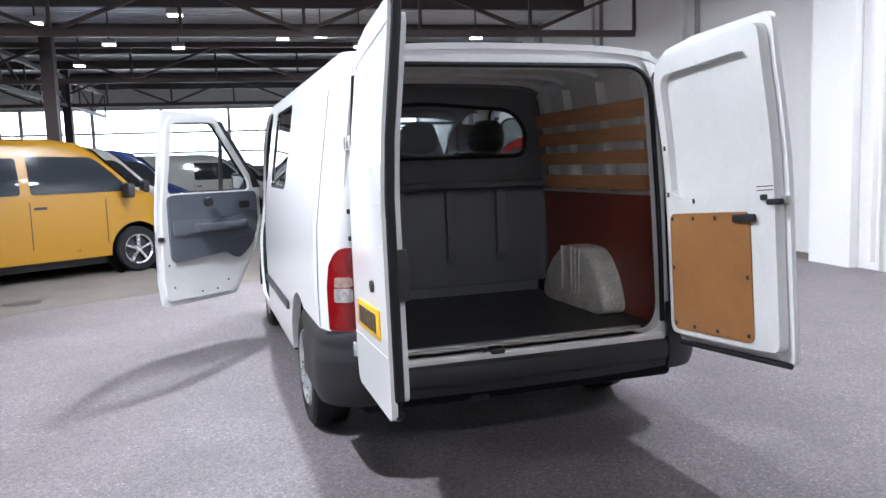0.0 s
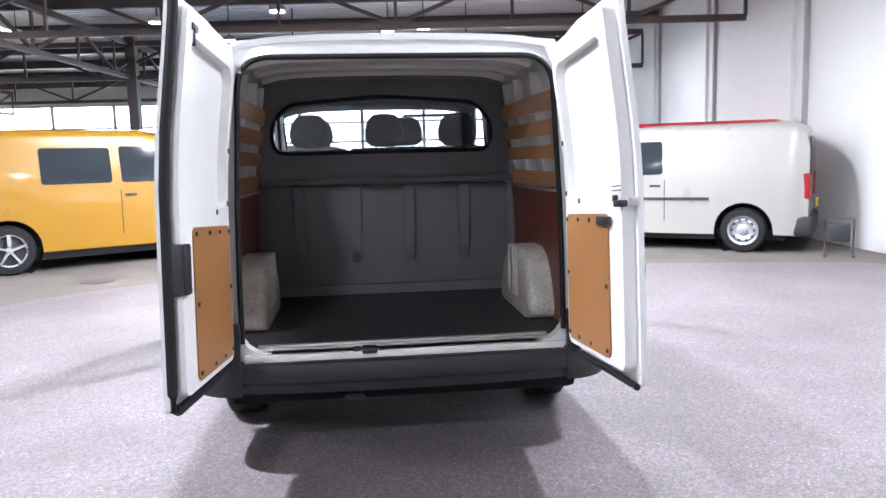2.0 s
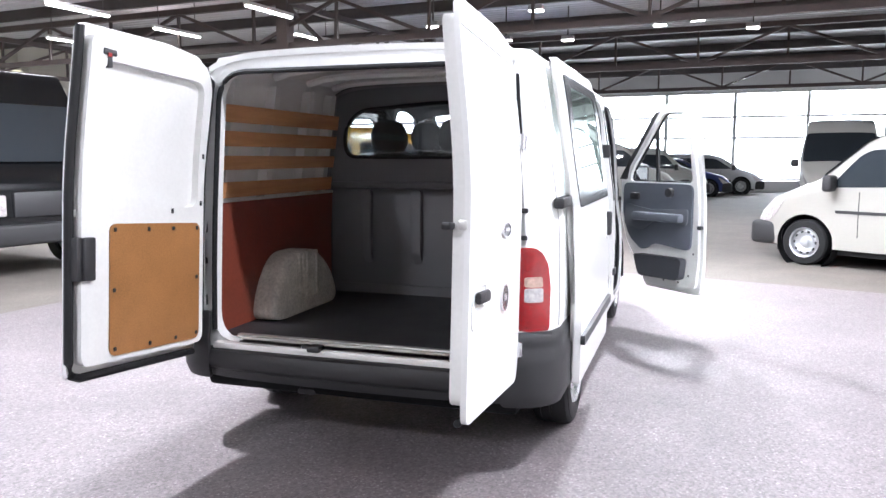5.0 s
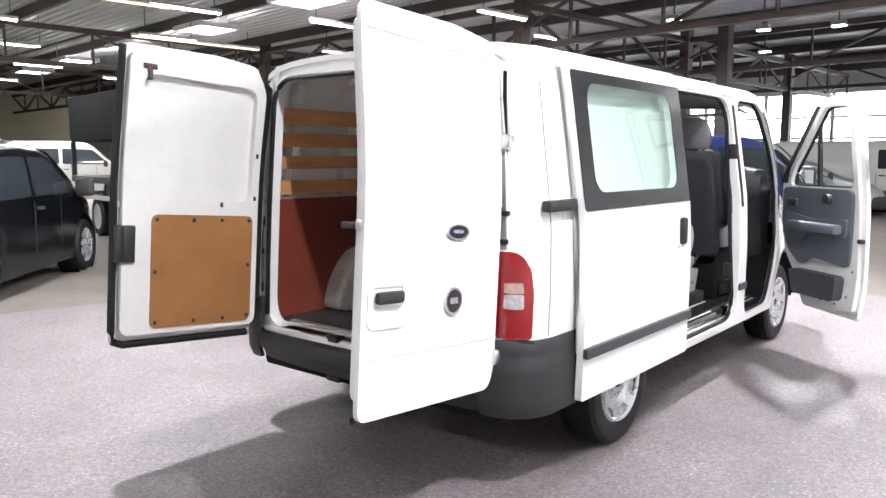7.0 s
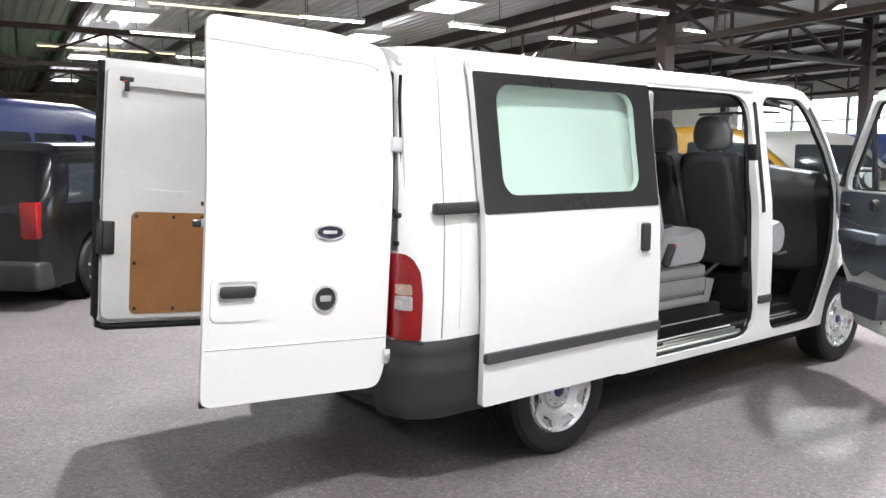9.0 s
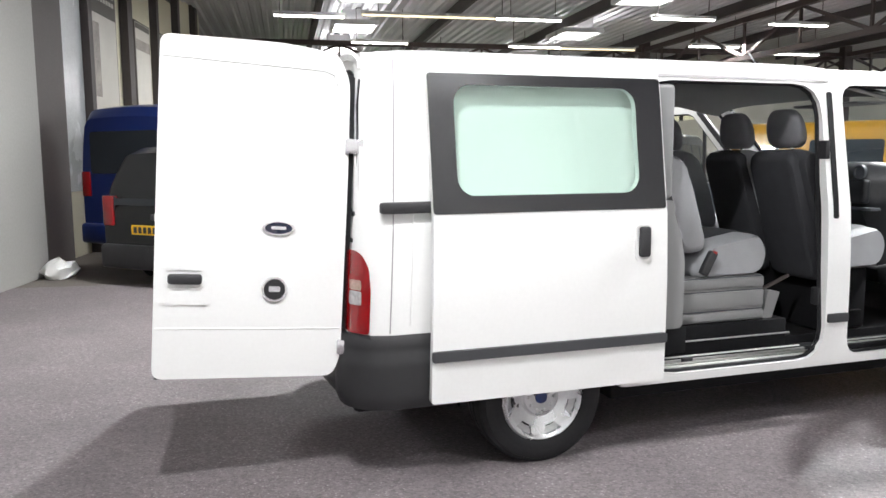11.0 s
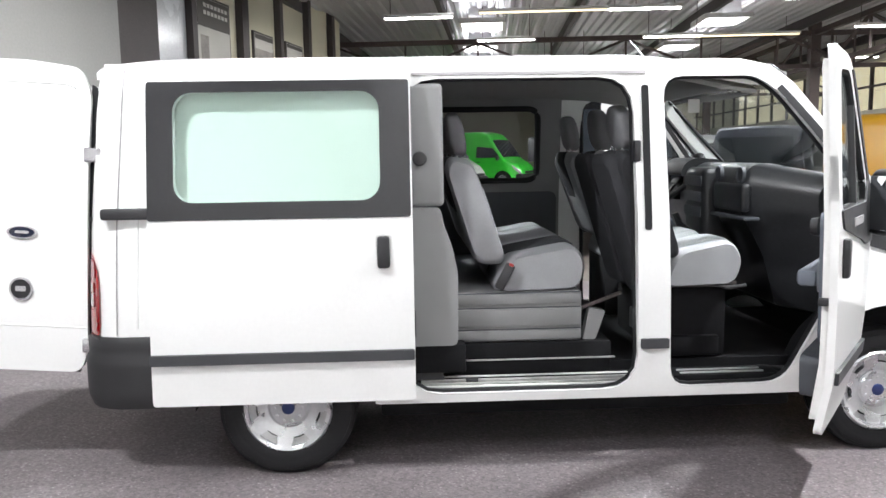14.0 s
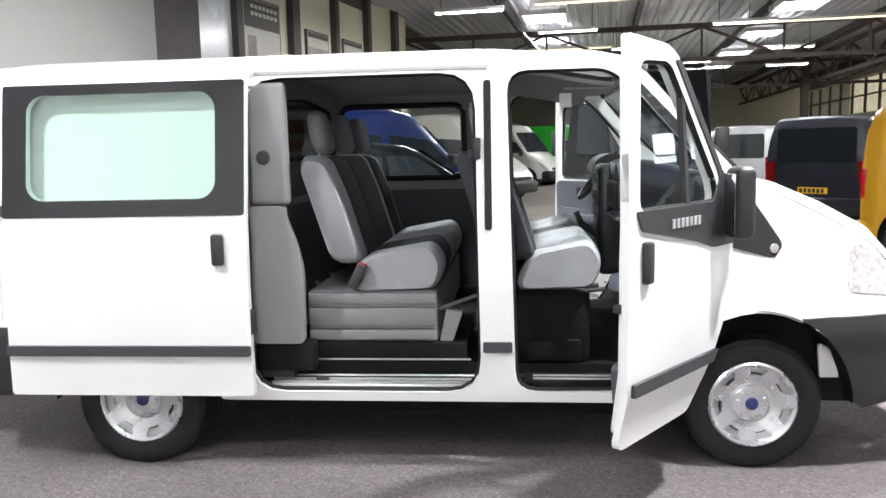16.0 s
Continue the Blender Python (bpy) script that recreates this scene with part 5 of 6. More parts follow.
part("pillar_trim", sheet(soft([(1.57, 0.6), (1.82, 0.6), (1.825, 0.95), (1.8, 1.08), (1.755, 1.2), (1.75, 1.268), (1.57, 1.268)], 0.03), [], lambda u, v, d: Vector((0.9 - d, u, v)), 0.05, step=0.1), TRIM, van, "light grey lower pillar trim")
part("trim_knob", lathe(bmesh.new(), [(0.0, 0.0), (0.035, 0.0), (0.03, 0.012), (0.0, 0.015)], 20, Matrix.Translation((0.871, 1.652, 1.5))), BLACK_PL, van, "black belt anchor cover")


# seats
def cushion(name, x0, x1, pts, depth_r, material, parent, label=""):
    """A padded slab: a side outline (y, z) swept across x with rounded edges."""
    bm = bmesh.new()
    n = len(pts)
    c = sum((Vector(p) for p in pts), Vector((0, 0))) / n
    rows = []
    for x, k in ((x0, 0.88), (x0 + depth_r * 0.35, 0.96), (x0 + depth_r, 1.0), (x1 - depth_r, 1.0), (x1 - depth_r * 0.35, 0.96), (x1, 0.88)):
        rows.append([bm.verts.new((x, *(c + (Vector(p) - c) * k))) for p in pts])
    for A, B in zip(rows, rows[1:]):
        for i in range(n):
            bm.faces.new((A[i], A[(i + 1) % n], B[(i + 1) % n], B[i]))
    bm.faces.new(rows[0])
    bm.faces.new(rows[-1])
    bmesh.ops.recalc_face_normals(bm, faces=bm.faces)
    return part(name, bm, material, parent, label, smooth=50)


def seat(name, x, y, z, width, label, span=(-0.55, 0.55), centre=SEAT_D, side=SEAT_L, deep=0.5, shell=None, upright=0.0):
    w = width / 2
    back = soft([(y - 0.02 - upright, z + 0.02), (y + 0.14 - upright, z + 0.02), (y + 0.03 - upright * 0.7, z + 0.36), (y - 0.07, z + 0.55), (y - 0.18, z + 0.57), (y - 0.2, z + 0.5)], 0.06)
    cush = soft([(y + 0.02, z - 0.12), (y + deep, z - 0.11), (y + deep + 0.04, z + 0.02), (y + deep - 0.02, z + 0.12), (y + 0.1, z + 0.06)], 0.06)
    st = b = cushion(name, x - w, x + w, back, 0.07, shell or side, van, label)
    cushion("back_insert", x + w * span[0], x + w * span[1], [(p[0] + (0.012 if i < len(back) * 0.62 else -0.012), p[1]) for i, p in enumerate(back)], 0.03, SEAT_D, b, "dark cloth centre")
    cushion("cushion", x - w, x + w, cush, 0.07, side, st, "cloth cushion")
    cushion("cushion_insert", x + w * span[0], x + w * span[1], [(p[0] + 0.006, p[1] + 0.008) for p in cush], 0.03, centre, st, "cloth cushion centre")
    bm = bmesh.new()
    bmesh.ops.create_uvsphere(bm, u_segments=24, v_segments=16, radius=1.0)
    for p in bm.verts:
        q = lambda c, e: math.copysign(abs(c) ** e, c)
        zz = q(p.co.z, 0.62)
        wide = 0.135 - 0.03 * max(zz, 0)
        p.co = Vector((x + wide * q(p.co.x, 0.55), y - 0.135 + 0.045 * q(p.co.y, 0.6) - 0.02 * zz, z + 0.68 + 0.112 * zz))
    part("headrest", bm, SEAT_M, st, "grey cloth headrest", smooth=60)
    for k in (-0.06, 0.06):
        part("rod", tube(bmesh.new(), [(x + k, y - 0.13, z + 0.5), (x + k, y - 0.14, z + 0.62)], 0.01, 8), CHROME, st, "chrome headrest rod")
    return st


BZ = 0.94
for x, span, side in ((0.5, (-1.01, 0.25), SEAT_L), (0.0, (-1.01, 1.01), SEAT_L), (-0.5, (-0.5, 0.55), SEAT_L)):
    seat("rear_seat", x, 1.98, BZ, 0.49, "grey cloth rear bench seat with dark centre", span, SEAT_L if x < 0.1 else SEAT_D, side, 0.475, upright=0.03)
bb = part("seat_base", boxed(-0.75, 0.75, 1.8, 2.46, 0.57, 0.83, r=0.02), TRIM, van, "grey bench box")
for z0, z1, o in ((0.585, 0.635, 0.014), (0.655, 0.745, 0.012), (0.765, 0.82, 0.01)):
    part("panel", boxed(0.748, 0.752 + o, 1.81, 2.45, z0, z1, r=0.008), TRIM, bb, "raised grey panel")
    # shade between the panels drawn as a thin dark strip
    part("shadow_groove", boxed(0.749, 0.7515, 1.81, 2.45, z1 + 0.001, z1 + 0.006), TRIM_D, bb, "dark strip painting the shade in a groove", smooth=0)
part("buckle", boxed(0.75, 0.79, -0.024, 0.024, -0.08, 0.06, r=0.01, m=Matrix.Translation((0, 2.07, 0.92)) @ pose(0, 0, 0, -28)), BLACK_PL, bb, "black belt buckle")
part("buckle_button", boxed(0.772, 0.793, -0.012, 0.012, 0.05, 0.064, r=0.003, m=Matrix.Translation((0, 2.07, 0.92)) @ pose(0, 0, 0, -28)), RED, bb, "red buckle button")
for x, y in ((-0.5, 2.79), (0.2, 2.81), (0.62, 2.81)):
    seat("front_seat", x, y, 0.96, 0.5 if x < 0 else 0.42, "grey and black cloth front seat", (-0.55, 0.55), SEAT_L, SEAT_L, 0.41, SEAT_D if x > 0.5 else SEAT_L)
pl = part("seat_pedestal", boxed(0.0, 0.76, 2.84, 3.2, 0.47, 0.84, r=0.03), WELL, van, "black seat pedestal")
part("seat_pedestal", boxed(-0.72, -0.28, 2.84, 3.2, 0.47, 0.87, r=0.02), BLACK_PL, van, "black seat pedestal")
# dark backs of the front seats
for x0, x1 in ((0.03, 0.37), (0.45, 0.79)):
    cushion("seat_back_shell", x0, x1, soft([(2.77, 0.78), (2.84, 0.77), (2.83, 1.0), (2.67, 1.49), (2.585, 1.515), (2.56, 1.47)], 0.03), 0.04, SEAT_D, pl, "black seat back shell")

part("seat_rail", boxed(0.74, 0.775, 2.86, 3.24, 0.835, 0.865, r=0.006), STEEL_D, pl, "dark metal seat rail")
part("lever", tube(bmesh.new(), [(0.8, 3.1, 0.86), (0.83, 3.17, 0.84), (0.83, 3.26, 0.85)], 0.01, 8), BLACK_PL, pl, "black seat lever")
part("jack_box", boxed(0.5, 0.78, 2.9, 3.16, 0.48, 0.59, r=0.02), WELL, pl, "black box under the seat")
# dash and wheel
DASH_P = soft([(3.42, 1.1), (3.36, 1.2), (3.36, 1.36), (3.42, 1.435), (3.5, 1.45), (3.62, 1.42), (3.9, 1.31), (3.9, 0.75), (3.58, 0.66), (3.5, 0.95)], 0.05)
dash = part("dashboard", sheet(DASH_P, [], lambda u, v, d: Vector((0.5 - d, u, v)), 1.29, step=0.1), DASH, van, "black dashboard")


def dash_end_map(u, v, d):
    """The dash sweeps forward and down towards the door."""
    k = 1 - d / 0.298
    return Vector((0.8 - d, u + 0.27 * k * min((3.9 - u) / 0.5, 1), v - 0.06 * k * smooth01((v - 1.15) / 0.25)))


part("dash_end", sheet(DASH_P, [], dash_end_map, 0.298, step=0.1), DASH, dash, "swept end of the dashboard")
part("dash_shelf", boxed(0.17, 0.62, 3.335, 3.42, 1.15, 1.168, r=0.006), TRIM_D, dash, "grey edge of the shelf")
part("dash_lid", boxed(0.18, 0.56, 3.345, 3.4, 1.19, 1.34, r=0.02, seg=3), DASH, dash, "black glove box lid")
part("centre_console", boxed(-0.16, 0.14, 3.3, 3.55, 0.8, 1.42, r=0.04, seg=3), DASH, dash, "black centre console")
for k in range(3):
    part("vent", boxed(-0.14, 0.12, 3.292, 3.302, 1.13 + 0.09 * k, 1.19 + 0.09 * k, r=0.006), TRIM_D, dash, "dark vent grille")
part("cluster_hood", sheet(soft([(3.3, 1.36), (3.33, 1.44), (3.4, 1.475), (3.56, 1.46), (3.56, 1.38)], 0.03), [], lambda u, v, d: Vector((-0.24 - d, u, v)), 0.38, step=0.08), DASH, dash, "black instrument hood")
for x in (0.22, 0.5):
    part("air_vent", lathe(bmesh.new(), [(0.0, 0.012), (0.03, 0.012), (0.036, 0.02), (0.045, 0.018), (0.048, 0.0)], 20, Matrix.Translation((x, 3.372, 1.385)) @ pose(0, 0, 0, 0, 0, -90)), TRIM_D, dash, "round air vent")
part("switch", boxed(-0.5, -0.4, 3.32, 3.4, 1.2, 1.26, r=0.02), BLACK_PL, dash, "black column switch")
part("gear_lever", tube(bmesh.new(), [(0.0, 3.33, 1.0), (0.0, 3.22, 1.08), (0.0, 3.19, 1.15)], 0.02, 8), BLACK_PL, dash, "black gear lever")
sm = Matrix.Translation((-0.42, 3.37, 1.345)) @ pose(0, 0, 0, -41, 0, 0)
sw = part("steering_wheel", tube(bmesh.new(), [sm @ Vector((0.19 * math.cos(t), 0, 0.19 * math.sin(t))) for t in np.linspace(0, 2 * math.pi, 33)[:-1]], 0.016, 8, True), BLACK_PL, van, "black steering wheel rim")
part("hub", boxed(-0.07, 0.07, -0.02, 0.05, -0.06, 0.06, r=0.02, m=sm), BLACK_PL, sw, "black steering hub")
for a in (20, 160, 270):
    bm = bmesh.new()
    bar(bm, (0.05 * math.cos(radians(a)), 0, 0.05 * math.sin(radians(a))), (0.185 * math.cos(radians(a)), 0, 0.185 * math.sin(radians(a))), 0.03, 0.015)
    bm.transform(sm)
    part("spoke", bm, BLACK_PL, sw, "black wheel spoke")
part("steering_column", tube(bmesh.new(), [(-0.45, 3.38, 1.31), (-0.45, 3.7, 1.15)], 0.05, 10), BLACK_PL, van, "black steering column")
part("sun_visor", boxed(0.22, 0.72, 3.08, 3.3, 1.785, 1.8, r=0.007), HEADLINER, van, "grey sun visor")
part("paper_tag", boxed(0.5, 0.504, 3.07, 3.13, 1.715, 1.785), WHITE_IN, van, "white paper tag")

# ---- other vehicles in the hall ----
def paint(name, colour, rough=0.3, coat=0.6):
    return mat(name, colour, rough, vary=0.04, scale=2, coat=coat)


YELLOW = paint("yellow_paint", (0.32, 0.165, 0.007))
WHITE_B = paint("white_paint", (0.47, 0.465, 0.43))
CREAM_P = paint("cream_white_paint", (0.3, 0.29, 0.265))
REDP = paint("red_paint", (0.5, 0.012, 0.015))
BLUEP = paint("blue_paint", (0.006, 0.018, 0.105), coat=0.2)
BLACKP = paint("black_paint", (0.004, 0.0045, 0.0055), 0.16, 0.0)
SILVERP = mat("silver_paint", (0.42, 0.43, 0.44), 0.35, 0.5, vary=0.05, scale=2)
GREENP = paint("green_paint", (0.05, 0.6, 0.04))
DARKP = paint("dark_blue_grey_paint", (0.022, 0.024, 0.034))
GREYP = paint("grey_paint", (0.09, 0.1, 0.115))

# top line (y, z) from the tail to the nose, then the numbers of each kind
KINDS = {
    "panel_van": dict(L=5.3, H=1.96, W=1.9, base=3.4, rear=0.95, top=[(0.0, 1.75), (0.05, 1.9), (0.2, 1.95), (3.1, 1.96), (3.5, 1.9), (3.7, 1.78), (4.25, 1.24), (4.4, 1.18), (5.0, 0.98), (5.2, 0.78), (5.3, 0.55)], belt=1.12, wintop=1.74, screen=(3.62, 4.25), r=0.335, low=0.28),
    "small_van": dict(L=4.4, H=1.83, W=1.79, base=2.68, rear=0.83, top=[(0.0, 1.5), (0.05, 1.74), (0.2, 1.82), (2.2, 1.83), (2.6, 1.79), (2.8, 1.69), (3.35, 1.2), (3.5, 1.14), (4.1, 0.92), (4.3, 0.74), (4.4, 0.5)], belt=1.05, wintop=1.6, screen=(2.68, 3.36), r=0.315, low=0.25),
    "people_carrier": dict(L=4.7, H=1.75, W=1.7, base=2.83, rear=0.9, top=[(0.0, 0.9), (0.1, 1.2), (0.3, 1.54), (0.5, 1.62), (2.0, 1.65), (2.6, 1.6), (2.9, 1.51), (3.6, 1.08), (3.75, 1.02), (4.4, 0.82), (4.6, 0.66), (4.7, 0.45)], belt=1.0, wintop=1.48, screen=(2.8, 3.6), r=0.33, low=0.22),
    "high_van": dict(L=5.6, H=2.55, W=1.99, base=3.6, rear=1.05, top=[(0.0, 2.3), (0.08, 2.48), (0.3, 2.54), (3.4, 2.55), (3.8, 2.45), (4.05, 2.2), (4.7, 1.32), (4.85, 1.25), (5.3, 1.02), (5.5, 0.8), (5.6, 0.5)], belt=1.25, wintop=1.85, screen=(4.05, 4.7), r=0.345, low=0.3),
    "car": dict(L=4.3, H=1.46, W=1.76, base=2.6, rear=0.8, top=[(0.0, 0.75), (0.1, 0.98), (0.25, 1.05), (0.75, 1.4), (1.3, 1.46), (2.2, 1.45), (2.5, 1.38), (3.2, 1.0), (3.35, 0.95), (4.0, 0.78), (4.2, 0.62), (4.3, 0.4)], belt=0.92, wintop=1.32, screen=(2.42, 3.2), r=0.31, low=0.2),
}

KINDS["short_van"] = dict(KINDS["panel_van"], L=4.75, base=2.98, rear=0.67, top=[(y if y < 2.9 else y - 0.55, z) for y, z in KINDS["panel_van"]["top"]], screen=(3.07, 3.7))
KINDS["short_high_van"] = dict(KINDS["high_van"], L=4.6, H=2.22, W=1.86, base=2.7, rear=0.95, screen=(3.05, 3.7), top=[(y if y < 3 else y - 1.0, z if z < 1.4 else 1.4 + (z - 1.4) * 0.72) for y, z in KINDS["high_van"]["top"]])


def vehicle(name, kind, colour, label, m, side_windows, rim=STEEL, rear_glass=True, strip=None, spokes=0, group="parked vehicles", bumper=None, plate=True, handle=True):
    k = KINDS[kind]
    L, H, W = k["L"], k["H"], k["W"]
    top = lerp_table(k["top"])
    low = k["low"]
    v = thing(name, label, "car" if kind in ("car", "people_carrier") else "van", group, m)

    def hw2(y, z):
        w = W / 2
        w *= 1 - 0.03 * smooth01((0.6 - z) / 0.5) - 0.13 * smooth01((z - k["belt"] + 0.1) / (H - k["belt"] + 0.1)) ** 1.3
        w -= 0.28 * smooth01((y - L + 1.2) / 1.2) ** 2 + 0.06 * smooth01((0.25 - y) / 0.25)
        d = top(y) - z
        r = 0.13
        if d < r:
            w -= r - math.sqrt(max(r * r - (r - max(d, 0)) ** 2, 0))
        return w

    axles, R_A = (k["rear"], k["rear"] + k["base"]), k["r"] + 0.075
    near = [round(a + R_A * math.sin(radians(q)), 4) for a in axles for q in range(-90, 91, 15)] + [round(a + e * (R_A + 0.002), 4) for a in axles for e in (-1, 1)]
    ys = sorted(set([0.0, 0.03, 0.1, 0.2, 0.35, L] + [p[0] for p in k["top"]] + [round(a, 2) for a in np.arange(0.5, L, 0.2) if min(abs(a - q) for q in axles) > R_A] + [L - 0.04] + near))

    def floor_line(y):
        for a in axles:
            if abs(y - a) <= R_A:
                return max(low, k["r"] + math.sqrt(max(R_A ** 2 - (y - a) ** 2, 0)))
        return low

    fr = [0, 0.12, 0.3, 0.45, 0.6, 0.75, 0.86, 0.93, 0.97, 0.99, 1.0]
    bm = bmesh.new()
    rows = []
    for y in ys:
        z1 = top(y)
        z0 = min(floor_line(y), z1 - 0.1)
        half = [(hw2(y, z0 + (z1 - z0) * f), z0 + (z1 - z0) * f) for f in fr]
        ring = [(-x, z) for x, z in half] + [(-half[-1][0] * 0.5, z1 + 0.015), (0, z1 + 0.02), (half[-1][0] * 0.5, z1 + 0.015)] + half[::-1]
        rows.append([bm.verts.new((x, y, z)) for x, z in ring])
    for A, B in zip(rows, rows[1:]):
        for i in range(len(A) - 1):
            bm.faces.new((A[i], A[i + 1], B[i + 1], B[i]))
    bm.faces.new(rows[0])
    bm.faces.new(rows[-1])
    bmesh.ops.recalc_face_normals(bm, faces=bm.faces)
    part("body", bm, colour, v, smooth=30)
    sm2 = lambda s, off: (lambda a, b, d: Vector((s * (hw2(a, b) + off - d), a, b)))
    y_r, y_f = k["rear"], k["rear"] + k["base"]
    for s in (1, -1):
        for pts in side_windows:
            part("window", sheet(soft(pts, 0.05), [], sm2(s, 0.008), 0.01, step=0.15), DARK_GLASS, v, "dark side window")
        yh = min(p[0] for p in side_windows[-1]) - 0.03
        if handle:
            part("door_handle", sheet(rrect(yh + 0.06, yh + 0.22, k["belt"] - 0.12, k["belt"] - 0.085, 0.012, 2), [], sm2(s, 0.025), 0.025, step=0.1), BLACK_PL, v, "black door handle")
        for yy in (yh, k["screen"][0] + 0.12):
            part("door_gap", sheet(rrect(yy, yy + 0.012, low + 0.18, k["belt"] - 0.02, 0.002, 1), [], sm2(s, 0.002), 0.004, step=0.2), BLACK_PL, v, "dark door gap", smooth=0)
        if strip:
            part("rubbing_strip", sheet(rrect(*strip, 0.01, 2), [], sm2(s, 0.015), 0.015, step=0.2), BLACK_PL, v, "black rubbing strip")
        part("headlight", sheet(soft([(L - 0.55, top(L - 0.55) - 0.1), (L - 0.12, top(L - 0.12) - 0.1), (L - 0.1, top(L - 0.1) - 0.28), (L - 0.4, top(L - 0.5) - 0.3)], 0.05), [], sm2(s, 0.008), 0.02, step=0.07), CLEAR_LENS, v, "clear headlight")
        tz = k["belt"] - 0.3
        part("tail_light", boxed(*sorted((s * (hw2(0, tz) - 0.17), s * (hw2(0, tz) + 0.008))), -0.02, 0.09, tz, tz + 0.36, r=0.02), RED_LENS, v, "red tail light")
        mx = k["screen"][1] - 0.18
        part("mirror", boxed(*sorted((s * (hw2(mx, k["belt"]) + 0.03), s * (hw2(mx, k["belt"]) + 0.24))), mx - 0.1, mx + 0.02, k["belt"] - 0.02, k["belt"] + 0.2, r=0.04, seg=3), BLACK_PL, v, "black door mirror")
        for y in (y_r, y_f):
            part("wheel_arch", lathe(bmesh.new(), [(R_A + 0.002, -0.012), (R_A + 0.002, -0.24), (0.0, -0.24)], 32, Matrix.Translation((s * hw2(y, 0.6), y, k["r"])) @ pose(0, 0, 0, 0, 0, 0 if s > 0 else 180)), WELL, v, "black wheel arch liner")
            mm = Matrix.Translation((s * (hw2(y, 0.4) - 0.075), y, k["r"])) @ pose(0, 0, 0, 0, 0, 0 if s > 0 else 180)
            wh = part("wheel", lathe(bmesh.new(), [(k["r"] * 0.55, -0.1), (k["r"] * 0.93, -0.1), (k["r"], -0.07), (k["r"], 0.06), (k["r"] * 0.93, 0.09), (k["r"] * 0.68, 0.092), (k["r"] * 0.64, 0.07)], 32, mm), RUBBER, v, "black tyre")
            R = k["r"] * 0.66
            if spokes:
                bm = lathe(bmesh.new(), [(R * 0.9, 0.07), (R, 0.088), (R * 1.0, 0.05)], 32, mm)
                lathe(bm, [(0.0, 0.085), (R * 0.2, 0.082), (R * 0.25, 0.05)], 20, mm)
                for q in range(spokes):
                    a = 2 * math.pi * (q + 0.25) / spokes
                    bar(bm, mm @ Vector((0.07, 0.03 * math.cos(a), 0.03 * math.sin(a))), mm @ Vector((0.078, R * 0.94 * math.cos(a), R * 0.94 * math.sin(a))), 0.045, 0.03)
                part("rim", bm, SILVER, wh, "silver spoked rim")
                part("brake", lathe(bmesh.new(), [(0.0, 0.02), (R * 0.95, 0.02)], 24, mm), BLACK_PL, wh)
            else:
                bm = lathe(bmesh.new(), [(0.0, 0.075), (R * 0.16, 0.075), (R * 0.24, 0.068), (R * 0.26, 0.03), (R * 0.42, 0.02), (R * 0.58, 0.035), (R * 0.68, 0.058), (R * 0.8, 0.05), (R * 0.84, 0.02), (R * 0.9, 0.018), (R * 0.92, 0.08), (R, 0.09), (R * 1.0, 0.03)], 32, mm)
                part("rim", bm, rim, wh, "grey pressed-steel rim")
                for q in range(10):
                    a = 2 * math.pi * q / 10
                    part("hole", boxed(0.05, 0.061, -0.013, 0.013, -0.02, 0.02, r=0.003, seg=1, m=mm @ pose(0, 0, 0, math.degrees(a)) @ Matrix.Translation((0, R * 0.72, 0))), BLACK_PL, wh, "dark rim hole")
    a, b = k["screen"]

    def scr(u, q, d):
        y = a + (b - a) * q
        return Vector((u * (hw2(y, top(y) - 0.1) - 0.06), y + 0.006, top(y) + 0.02 * (1 - u * u) + 0.012 - d))
    part("windscreen", sheet(rrect(-1, 1, 0.05, 0.95, 0.08), [], scr, 0.006, step=0.2), DARK_GLASS, v, "dark windscreen")
    bz = bumper or BUMPER
    wv = hw2(0.1, 0.5)
    part("rear_bumper", boxed(-wv - 0.01, wv + 0.01, -0.07, 0.25, low - 0.02, low + 0.27, r=0.05, seg=3), bz, v, "rear bumper")
    wv = hw2(L - 0.3, 0.5)
    part("front_bumper", boxed(-wv - 0.02, wv + 0.02, L - 0.42, L + 0.03, low - 0.02, low + 0.32, r=0.07, seg=3), bz, v, "front bumper")
    part("grille", boxed(-0.45, 0.45, L - 0.14, L + 0.012, low + 0.34, low + 0.44, r=0.02), BLACK_PL, v, "black grille")
    part("underside", boxed(-W / 2 + 0.2, W / 2 - 0.2, 0.3, L - 0.4, 0.16, low + 0.05), BLACK_PL, v, smooth=0)
    if rear_glass:
        z0, z1 = k["belt"] + 0.03, min(k["wintop"] + 0.02, top(0.05) - 0.1)
        part("rear_window", sheet(rrect(-W * 0.36, W * 0.36, z0, z1, 0.06), [], lambda p, q, d: Vector((p, -0.012 + d + 0.12 * max(0, (q - z0)) if kind in ("car", "people_carrier") else -0.012 + d, q)), 0.012, step=0.2), DARK_GLASS, v, "dark rear window")
    if plate:
        p = part("number_plate", boxed(-0.26, 0.26, -0.085, -0.065, 0.62, 0.73, r=0.004), PLATE, v, "yellow number plate")
        bm = bmesh.new()
        for q in range(6):
            box(bm, -0.22 + 0.075 * q, -0.17 + 0.075 * q, -0.088, -0.0855, 0.64, 0.71)
        part("plate_mark", bm, PLATE_BAR, p, smooth=0)
    return v


def parked(rx, ry, fx, fy, kind):
    """Pose from the middle of rear and front axle."""
    k = KINDS[kind]
    yaw = math.degrees(math.atan2(-(fx - rx), fy - ry))
    return pose(rx, ry, 0, 0, 0, yaw) @ Matrix.Translation((0, -k["rear"], 0))


